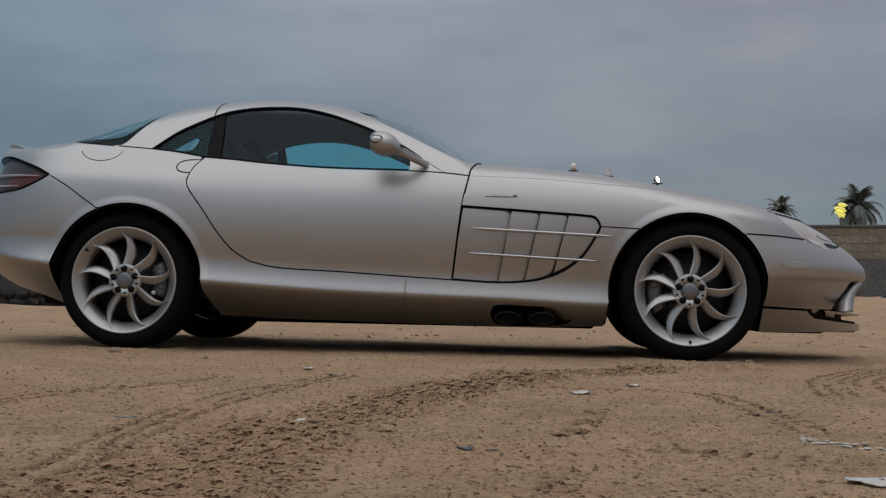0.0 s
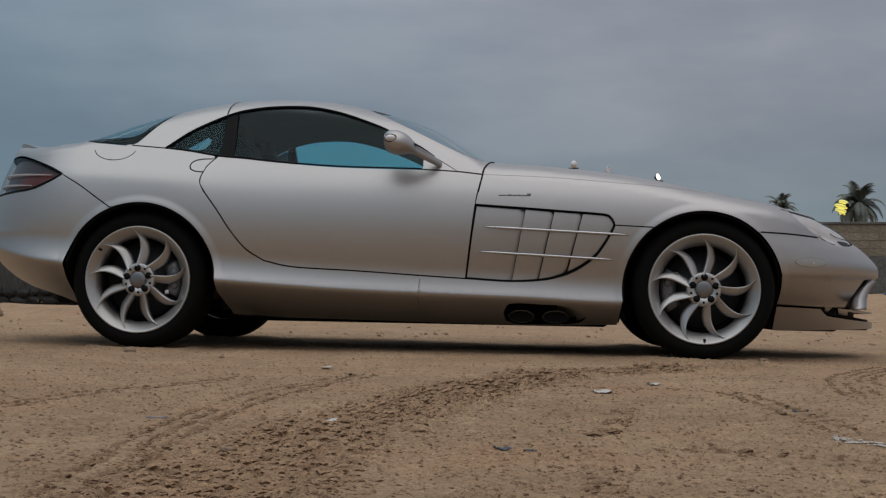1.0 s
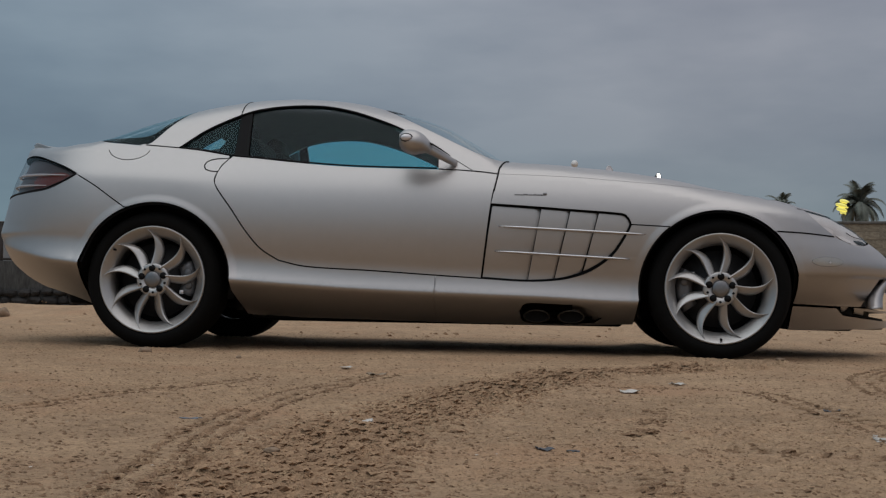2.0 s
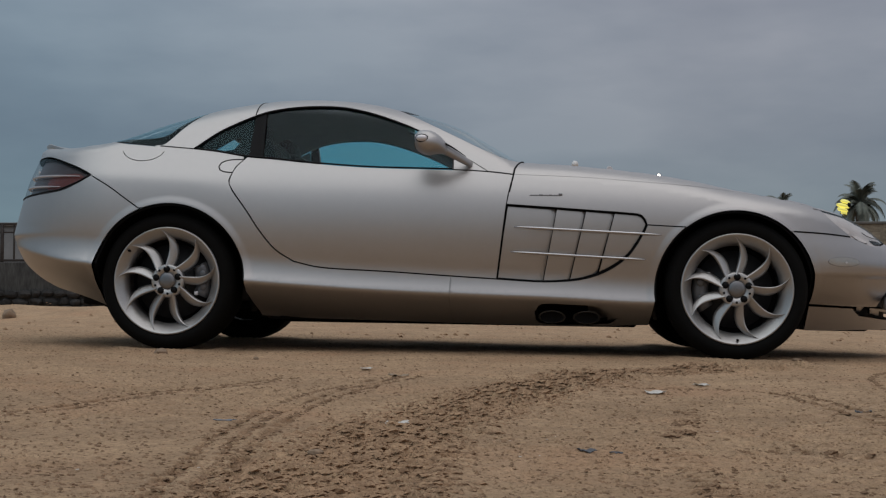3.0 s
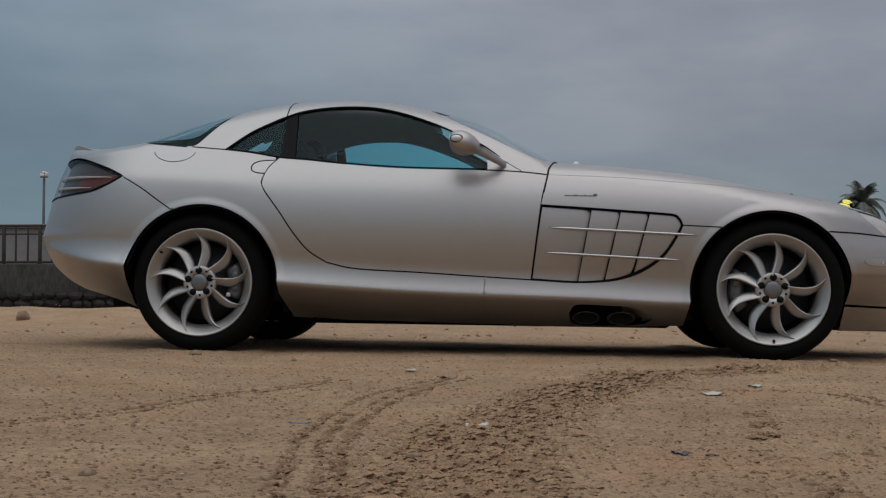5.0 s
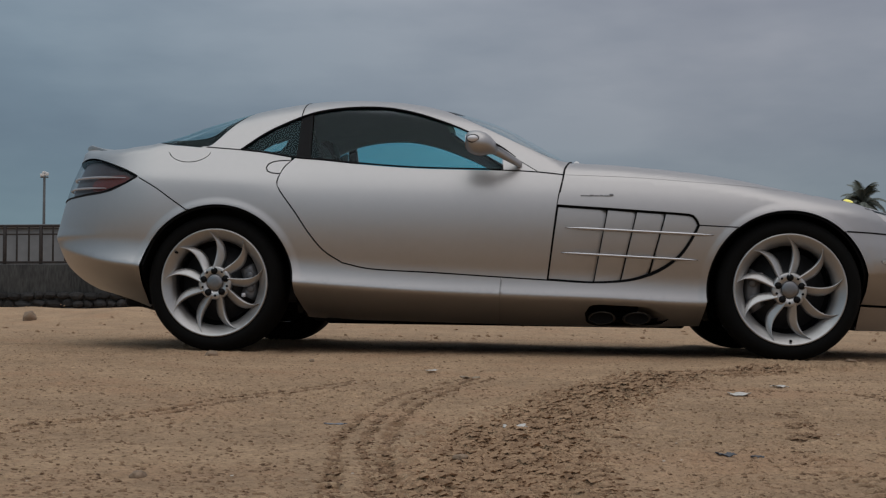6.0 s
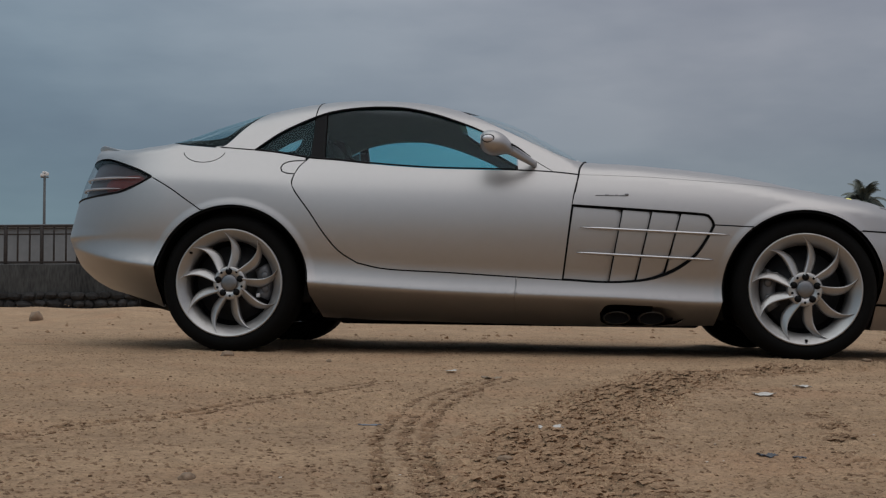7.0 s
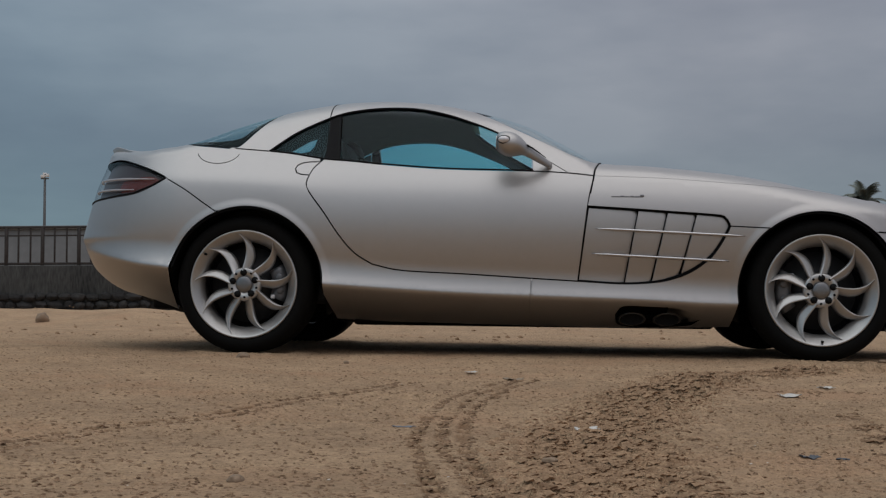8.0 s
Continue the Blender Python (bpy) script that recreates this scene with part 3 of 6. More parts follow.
for far in (False, True):
    emit("rear_quarter", sheet(quarter + [fuel_hole], far, hole_gap=0.0), PAINT, car)
    emit("fuel_flap", sheet([fuel], far, gap=0.0), PAINT, car)
    emit("rear_bumper", sheet(rear_bumper, far), PAINT, car)
    emit("rear_diffuser", sheet(diffuser, far, gap=-0.004, off=0.016, rim=0.03), BLACK, car, "black plastic rear diffuser")
    emit("handle_flap", sheet(flap, far), PAINT, car)
    d = emit("door", sheet(door, far, gap=0.0036), PAINT, car)
    emit("side_window", sheet(side_glass, far, gap=0.0, off=0.006, rim=0), GLASS, d, "blue-green tinted glass")
    emit("sail_panel", sheet(sail, far, gap=0.0015, off=-0.002), PAINT, d)
    emit("quarter_window", sheet(quarter_glass, far, gap=0.0, off=0.006, rim=0), GLASS, car, "blue-green tinted glass")
    emit("door_pillar", sheet(pillar, far, gap=0.0, off=0.003, rim=0.03), BLACK, car, "gloss black pillar trim")
    emit("front_fender", sheet(fender, far, gap=0.0006), PAINT, car)
    emit("front_sill", sheet(front_sill, far), PAINT, car)
    b = emit("front_bumper", sheet([front_bumper[0], marker], far, hole_gap=0.0006), PAINT, car)
    emit("side_marker", sheet([marker], far, gap=0.0006, off=-0.0015), SIDE_LAMP, b, "oval clear side lamp")
    mp = np.stack(skin(np.append(marker[:, 0], marker[0, 0]), np.append(marker[:, 1], marker[0, 1])), -1)
    if far:
        mp[:, 1] = 2 * CY - mp[:, 1]
    bm = bmesh.new()
    tube(bm, mp.tolist(), 0.0016, 6)
    part("lamp_surround", bm, CAP, b, "thin dark lamp surround")
    dot = [(3.208, 0.462), (3.216, 0.469), (3.224, 0.462), (3.216, 0.457)]
    emit("lamp_bulb", sheet([ring(dot + dot[:1])], far, gap=0.0, off=-0.003, rim=0.002, step=0.02), LAMP_WHITE, b, "bright bulb")
    emit("front_lip", sheet(front_lip, far), PAINT, car)
    t = emit("tail_lamp", sheet(tail_lamp, far, gap=0.004, off=0.028, rim=0.0), LAMP_DARK, car, "dark smoked tail lamp with pale strips")
    emit("lens", sheet(tail_lamp, far, gap=0.006, off=0.001, rim=0.02), LENS, t, "clear lens")
    red = [ring(uz([(-0.44, 0.833), (-0.52, 0.805), (-0.70, 0.772), (-0.72, 0.835), (-0.52, 0.858), (-0.44, 0.833)]))]
    emit("reflector", sheet(red, far, gap=0.0, off=0.022, rim=0.004), LAMP_RED, t, "deep red reflector")
    for u0, u1, z in ((-0.475, -1.20, 0.838), (-0.60, -1.2, 0.787)):
        us = np.linspace(u0, u1, 24)
        p = np.stack(skin(us, z + 0.038 * (u0 - us)), -1)
        nn = skin_normal(us, np.full_like(us, z))
        p = p - nn * 0.012
        if far:
            p[:, 1] = 2 * CY - p[:, 1]
        bm = bmesh.new()
        tube(bm, p.tolist(), [0.002 + 0.005 * min(1, i / 6) for i in range(24)], 8)
        part("light_strip", bm, LAMP_WHITE, t, "pale strip")
    h = emit("head_lamp", sheet(head_lamp, far, gap=0.001, off=0.007, rim=0.0), LAMP_SILVER, car, "clear head lamp with bright housing")
    emit("lens", sheet(head_lamp, far, gap=0.003, off=0.0, rim=0.02), LENS, h, "clear lens")
    bits = (("lamp_bowl", [(3.191, 0.632), (3.222, 0.630), (3.253, 0.613), (3.246, 0.600), (3.210, 0.612)], WHITE, 0.003, "bright reflector bowl"),
            ("lamp_bowl", [(3.262, 0.596), (3.301, 0.594), (3.347, 0.573), (3.352, 0.562), (3.305, 0.572)], WHITE, 0.003, "bright reflector bowl"),
            ("lamp_slot", [(3.373, 0.578), (3.435, 0.576), (3.462, 0.565), (3.432, 0.560), (3.400, 0.560)], BLACK, 0.002, "dark slot"))
    for name, loop, mat, off, text in bits:
        emit(name, sheet([ring(loop + loop[:1])], far, gap=0.0, off=off, rim=0.003, step=0.02), mat, h, text)
    # black liners behind the joints
    for name, loops in (("quarter_liner", quarter), ("door_liner", door), ("fender_liner", fender), ("sill_liner", front_sill), ("bumper_liner", [front_bumper[0]]), ("rear_bumper_liner", rear_bumper), ("lip_liner", front_lip)):
        emit(name, (inside_out if far else list)(sheet(loops, far, gap=-0.008, off=0.022, rim=0.0, step=0.05)), BLACK, car)

lining = cap(0.125, 1.03)
emit("headliner", inside_out(sheet(roof, gap=0.010, off=0.018, rim=0, step=0.05) + sheet(roof, True, gap=0.010, off=0.018, rim=0, step=0.05)
     + [(lining[0] - (0, 0, 0.034), lining[1], lining[2])]), CLOTH, car, "cloth headliner, lightened for sky reflected in the glass")
emit("roof", sheet(roof) + sheet(roof, True) + [cap(0.125, 1.05)], PAINT, car)
emit("windscreen", sheet(screen, gap=0.002, rim=0) + sheet(screen, True, gap=0.002, rim=0) + [cap(1.05, 1.70, bulge=0.018)], FRONT_GLASS, car, "pale blue windscreen glass")
emit("rear_window", sheet(rear_glass, gap=0.004, rim=0) + sheet(rear_glass, True, gap=0.004, rim=0) + [cap(-0.40, -0.01)], SCREEN, car, "dark tinted rear glass")
emit("rear_header", [cap(-0.01, 0.125)], BLACK, car, "black band over the rear glass")
emit("hood", sheet(hood, gap=0.0003) + sheet(hood, True, gap=0.0003) + [cap(1.702, 3.42)], PAINT, car)
emit("nose", [cap(3.42, 4.17, 0.004)], PAINT, car)
emit("boot_lid", [cap(-1.45, -0.40, 0.012)], PAINT, car)
emit("rear_glass_border", sheet([ring(REAR_GLASS, REAR_GLASS_FRONT, back(uz([(-0.36, 1.043), (-0.20, 1.030), (-0.06, 1.045), (0.02, 1.120), (0.112, 1.198)])))], gap=0.001, off=0.004, rim=0), BLACK, car, "black glass border")
for x0, x1 in ((0.10, 0.262), (0.284, 0.372)):
    trim = [ring(between(BELT, x0, x1), back(between(WINDOW_TOP, x0, x1)))]
    emit("inner_trim", inside_out(sheet(trim, True, gap=-0.004, off=0.03, rim=0, step=0.02)), CLOTH, car)
bm = bmesh.new()
us = np.linspace(1.05, 1.16, 8)
tube(bm, np.stack(skin(us, top_line(us) - 0.002), -1).tolist(), [0.002, 0.004, 0.005, 0.005, 0.005, 0.004, 0.003, 0.001], 6)
part("screen_trim", bm, BLACK, car)
# black inner border of the near quarter window, with a clear corner
clear = to_uv([(0.206, 0.981), (0.298, 1.042), (0.322, 1.048), (0.312, 1.010), (0.292, 0.982), (0.25, 0.974)])
emit("window_border", sheet([quarter_glass[0], clear], gap=-0.002, off=0.012, rim=0, step=0.04, hole_gap=0.0), BLACK, car, "black window border")
# joint at the front of the hood
line = np.array(run([(3.331, 0.613), (3.352, 0.601), (3.389, 0.592), (3.447, 0.588)], 0.01))
bm = bmesh.new()
tube(bm, np.stack(skin(u_from(line[:, 0], line[:, 1]), v_from(u_from(line[:, 0], line[:, 1]), line[:, 1])), -1).tolist(), 0.0018, 6)
part("hood_joint", bm, BLACK, car)
# joint across the roof
us = np.full(30, 0.374)
vs = np.linspace(1.154, float(top_line(0.374)), 30)
p = np.stack(skin(us, vs), -1)
bm = bmesh.new()
tube(bm, p.tolist(), 0.0025, 5)
part("roof_joint", bm, BLACK, car)
bm = bmesh.new()
edge = np.array(run(WINDOW_TOP[:-1], 0.02))
tube(bm, np.stack(skin(edge[:, 0], v_from(edge[:, 0], edge[:, 1])), -1).tolist(), 0.005, 6)
part("window_seal", bm, BLACK, car, "black rubber window seal")
bm = bmesh.new()
edge = np.array(run(BELT[:7], 0.02)) + (0, 0.003)
tube(bm, np.stack(skin(edge[:, 0], v_from(edge[:, 0], edge[:, 1])), -1).tolist(), 0.0045, 6)
part("belt_seal", bm, BLACK, car, "black rubber window seal")
# open joints that show black: behind the hood, over the bumper, behind the side vent
def open_joint(points, radius, name="open_joint"):
    line = to_uv(run(points, 0.01))
    q = np.stack(skin(line[:, 0], line[:, 1]), -1)
    for mirrored in (False, True):
        bm = bmesh.new()
        tube(bm, (np.stack([q[:, 0], 2 * CY - q[:, 1], q[:, 2]], -1) if mirrored else q).tolist(), radius, 6)
        part(name, bm, BLACK, car)


open_joint([(1.640, 0.772), (1.650, 0.818), (1.658, 0.858), (1.664, 0.890), (1.684, 0.927), (1.698, 0.942)], 0.0044)
open_joint(HEAD_SEAM, 0.0040)
open_joint([(2.284, 0.622), (2.462, 0.614)], 0.0030)
open_joint(BELT[6:8], 0.0016)
open_joint(WINDOW_TOP[-2:], 0.0014)
# shallow joint in the sill
bm = bmesh.new()
line = np.array(run([(1.370, 0.370), (1.366, 0.29), (1.357, 0.145)], 0.012))
tube(bm, (np.stack(skin(line[:, 0], line[:, 1]), -1) - skin_normal(line[:, 0], line[:, 1]) * 0.0046).tolist(), 0.0042, 8)
part("sill_joint", bm, PAINT, car)
# black lower edge of the tail lamps
for far in (False, True):
    us = np.linspace(-0.40, -1.25, 40)
    zs = np.interp(-us, [0.393, 0.47, 0.581, 0.80, 1.097, 1.25], [0.839, 0.800, 0.764, 0.750, 0.742, 0.740])
    p = np.stack(skin(us, zs + 0.004), -1)
    if far:
        p[:, 1] = 2 * CY - p[:, 1]
    bm = bmesh.new()
    tube(bm, p.tolist(), 0.0045, 6)
    part("lamp_seal", bm, BLACK, car, "black rubber lamp seal")
# tail lip: a wedge that rises to a thin edge
us = np.linspace(-0.70, -1.46, 34)
p = np.stack(skin(us, top_line(us)), -1)
grow = np.clip((-0.72 - us) / 0.30, 0, 1) ** 1.5
p = np.concatenate([p, np.stack([p[::-1, 0], 2 * CY - p[::-1, 1], p[::-1, 2]], -1)])
grow = np.concatenate([grow, grow[::-1]])
bm = bmesh.new()
rows = [[bm.verts.new(Vector(q) + Vector(d)) for d in ((0.09, 0, 0.004), (0.02 - 0.01 * k, 0, 0.004 + 0.012 * k), (-0.020 * k, 0, 0.003 + 0.026 * k), (-0.024 * k, 0, 0.002 + 0.022 * k), (-0.004, 0, -0.014))]
        for q, k in zip(p.tolist(), grow.tolist())]
for r0, r1 in zip(rows, rows[1:]):
    for j in range(4):
        bm.faces.new((r0[j], r0[j + 1], r1[j + 1], r1[j]))
part("tail_spoiler", bm, PAINT, car)

# side grille: five louvres in a recess, two bright bars across
g_x = [(1.629, 1.586), (1.864, 1.803), (2.002, 1.927), (2.138, 2.052), (2.33, 2.28)]
grille_loop = ring(GRILLE_TOP, GRILLE_FOOT, DOOR_FRONT[:2])
GRILLE_EDGE = np.array(run(GRILLE_TOP, 0.008) + run(GRILLE_FOOT, 0.008))


def grille_edge_x(z, k):
    a, b = g_x[k]
    return b + (a - b) * (z - 0.353) / (0.70 - 0.353)


for far in (False, True):
    grille = emit("side_grille", sheet([grille_loop], far, gap=-0.006, off=0.075, rim=0), BLACK, car, "silver louvred side vent with two bright bars")
    for k in range(4):
        loop = grille_loop
        if k == 0:
            loop = clip_left(loop, (grille_edge_x(1.0, 0) + 0.007, 1.0), (grille_edge_x(0.0, 0) + 0.007, 0.0))
        if k:
            loop = clip_left(loop, (grille_edge_x(1.0, k) + 0.005, 1.0), (grille_edge_x(0.0, k) + 0.005, 0.0))
        if k < 3:
            loop = clip_left(loop, (grille_edge_x(0.0, k + 1) - 0.004, 0.0), (grille_edge_x(1.0, k + 1) - 0.004, 1.0))

        def slope(uv, k=k):
            x0, x1 = grille_edge_x(uv[:, 1], k), grille_edge_x(uv[:, 1], k + 1)
            t = np.clip((uv[:, 0] - x0) / (x1 - x0), 0, 1)
            edge_gap = np.min(np.linalg.norm(uv[:, None] - GRILLE_EDGE[None], axis=2), 1)
            groove = 0.024 * np.clip(1 - edge_gap / 0.030, 0, 1) ** 2
            return 0.010 + 0.008 * t + 0.050 * np.clip((t - 0.84) / 0.16, 0, 1) ** 2 * (k < 3) + groove
        emit("louvre", sheet([ring(np.asarray(loop))], far, gap=-0.003, off=slope, rim=0.020, step=0.013), PAINT, grille)
    rim_line = np.array(run(GRILLE_TOP, 0.012) + run(GRILLE_FOOT, 0.012)[1:])
    p = np.stack(skin(rim_line[:, 0], rim_line[:, 1]), -1) + (0, 0.006, 0)
    if far:
        p[:, 1] = 2 * CY - p[:, 1]
    bm = bmesh.new()
    tube(bm, p.tolist(), 0.0016, 6)
    part("vent_seal", bm, BLACK, grille, "black rubber seal")
    for (xa, za), (xb, zb) in (((1.665, 0.606), (2.349, 0.576)), ((1.648, 0.489), (2.279, 0.460))):
        xs = np.linspace(xa, xb, 24)
        zs = za + (zb - za) * (xs - xa) / (xb - xa)
        p = np.stack(skin(xs, zs), -1) + (0, -0.009, 0)
        if far:
            p[:, 1] = 2 * CY - p[:, 1]
        bm = bmesh.new()
        tube(bm, p.tolist(), [0.002 + 0.0044 * min(1, min(i, 23 - i) / 3) for i in range(24)], 8)
        part("bar", bm, CHROME, grille, "bright metal bar")
    # twin side exhaust
    ex = emit("exhaust", sheet([front_sill[1]], far, gap=-0.004, off=0.07, rim=0), BLACK, car, "twin oval side exhaust in a black recess")
    scoop = clip_left(front_sill[1], (2.03, 1.0), (2.03, 0.0))
    if scoop[:, 0].max() < 2.1:
        scoop = clip_left(front_sill[1], (2.03, 0.0), (2.03, 1.0))
    emit("scoop", sheet([ring(scoop)], far, gap=-0.012, off=lambda uv: 0.002 + 0.062 * np.clip((2.165 - uv[:, 0]) / 0.12, 0, 1) ** 1.3, rim=0, step=0.015), PAINT, ex, "silver scoop running out of the recess")
    for xe in (1.848, 2.014):       # oval mouths cut along the sill, with rolled lips
        bm = bmesh.new()
        rings = []
        for back_by, s_out in ((0.060, 1.0), (0.016, 1.0), (0.008, 0.995), (0.003, 0.965), (0.0, 0.92), (0.003, 0.875), (0.010, 0.85), (0.060, 0.84)):
            row = []
            for j in range(32):
                a = 2 * math.pi * j / 32
                px_, pz_ = xe + 0.066 * s_out * math.cos(a), 0.184 + 0.033 * s_out * math.sin(a)
                py_ = float(skin(px_, max(pz_, 0.15))[1]) + 0.004 + back_by
                row.append(bm.verts.new((px_, 2 * CY - py_ if far else py_, pz_)))
            rings.append(row)
        for r0, r1 in zip(rings, rings[1:]):
            for j in range(32):
                bm.faces.new((r0[j], r0[(j + 1) % 32], r1[(j + 1) % 32], r1[j]))
        pipe = part("tailpipe", bm, PIPE, ex, "dark metal oval pipe")
        # black disc just inside the mouth, in place of the pipe's inner shade
        bm = bmesh.new()
        ring_v = [bm.verts.new((xe + 0.0555 * math.cos(k * math.pi / 12), my_ if not far else 2 * CY - my_, 0.184 + 0.028 * math.sin(k * math.pi / 12)))
                  for k in range(24) for my_ in (float(skin(xe, 0.184)[1]) + 0.020,)]
        bm.faces.new(ring_v)
        part("bore", bm, BLACK, pipe, "black disc standing for the shaded bore")

# script badge on the fender: unreadable, so thin bars
bm = bmesh.new()
yy = float(skin(1.81, 0.756)[1])
box(bm, (1.736, yy - 0.003, 0.7545), (1.884, yy + 0.003, 0.7570), 0.0008, 1)
for k, (x0, x1, dz, hgt) in enumerate(((1.739, 1.775, -0.004, 0.006), (1.779, 1.80, -0.003, 0.010), (1.804, 1.822, -0.004, 0.008), (1.826, 1.842, -0.003, 0.009), (1.846, 1.868, -0.004, 0.008), (1.871, 1.889, 0.0, 0.015))):
    yy = float(skin((x0 + x1) / 2, 0.761)[1])
    box(bm, (x0, yy - 0.004, 0.761 + dz - hgt * 0.36), (x1, yy + 0.002, 0.761 + dz + hgt * 0.36), 0.0015, 1)
part("badge", bm, CAP, car, "small dark metal script badge")

# front lip details: blade, fin and dark intake
bm = bmesh.new()
rows = []
for i in range(11):       # a band that bows up and forward
    t = i / 10
    bow = math.sin(math.pi * t) * 0.030
    p0 = Vector((3.466, 0.37, 0.246)).lerp(Vector((3.575, 0.55, 0.394)), t) - Vector((bow, bow * 0.3, 0))
    p1 = Vector((3.530, 0.40, 0.246)).lerp(Vector((3.622, 0.59, 0.394)), t) - Vector((bow * 0.6, 0, 0))
    mid_p = (p0 + p1) / 2 - Vector((0, 0.012, 0))
    rows.append([bm.verts.new(q) for q in (p0, mid_p, p1, p1 + Vector((-0.012, 0.05, 0)), p0 + Vector((-0.012, 0.05, 0)))])
for r0, r1 in zip(rows, rows[1:]):
    for j in range(5):
        bm.faces.new((r0[j], r0[(j + 1) % 5], r1[(j + 1) % 5], r1[j]))
bm.faces.new(rows[0])
bm.faces.new(rows[-1])
part("intake_blade", bm, PAINT, car, "silver blade in the front air intake")
fin = [ring(uz([(3.46, 0.252), (3.55, 0.247), (3.80, 0.236), (4.17, 0.233)]), uz([(4.17, 0.233), (4.17, 0.224)]), uz([(4.17, 0.224), (3.70, 0.228), (3.46, 0.243)]))]
emit("front_fin", sheet(fin, gap=0, rim=0.10, step=0.05) + sheet(fin, True, gap=0, rim=0.10, step=0.05), PAINT, car)
for x0, x1, z0, z1 in ((3.352, 3.418, 0.214, 0.240), (3.436, 3.500, 0.203, 0.233)):
    piece = [ring([(x0, z1), (x1, z1 - 0.004), (x1, z0 - 0.004), (x0 + 0.004, z0), (x0, z1)])]
    for far in (False, True):
        emit("intake_vane", sheet(piece, far, gap=0.0, off=0.035, rim=0.03, step=0.02), PAINT, car, "short silver vane in the lower intake")
dark = [ring(uz([(3.30, 0.40), (4.17, 0.40)]), uz([(4.17, 0.40), (4.17, 0.16)]), uz([(4.17, 0.16), (3.30, 0.16)]), uz([(3.30, 0.16), (3.30, 0.40)]))]
emit("front_intake", sheet(dark, gap=0, off=0.09, rim=0, step=0.06) + sheet(dark, True, gap=0, off=0.09, rim=0, step=0.06), BLACK, car, "black front air intake")

# underside and wheel wells
bm = bmesh.new()
for lo, hi in (((0.42, 0.34, 0.150), (2.30, 1.56, 0.22)), ((-0.50, 0.46, 0.20), (3.40, 1.44, 0.27)), ((0.45, 0.55, 0.134), (2.28, 1.35, 0.20)), ((3.08, 0.62, 0.18), (3.30, 1.28, 0.22)), ((-0.60, 0.52, 0.205), (-0.37, 1.38, 0.34)), ((3.10, 0.52, 0.135), (3.42, 1.38, 0.20))):
    box(bm, lo, hi, 0.02, 2)
part("underbody", bm, BLACK, car, "black underbody panel")
for x, z, r in ARCHES:
    for far in (False, True):
        bm = bmesh.new()
        prof = [(r + 0.004, 0.015), (r + 0.004, 0.40), (0.0001, 0.41)]
        rings = lathe(bm, prof, 48)
        bmesh.ops.delete(bm, geom=[v for v in bm.verts if v.co.z < -0.145], context="VERTS")
        bmesh.ops.translate(bm, verts=bm.verts, vec=(x, 0, z))
        for v in bm.verts:       # the well stays inside the skin
            v.co.y = max(v.co.y, float(skin(u_from(v.co.x, v.co.z), v.co.z)[1]) + 0.014)
        if far:
            for v in bm.verts:
                v.co.y = 2 * CY - v.co.y
        part("wheel_well", bm, BLACK, car)


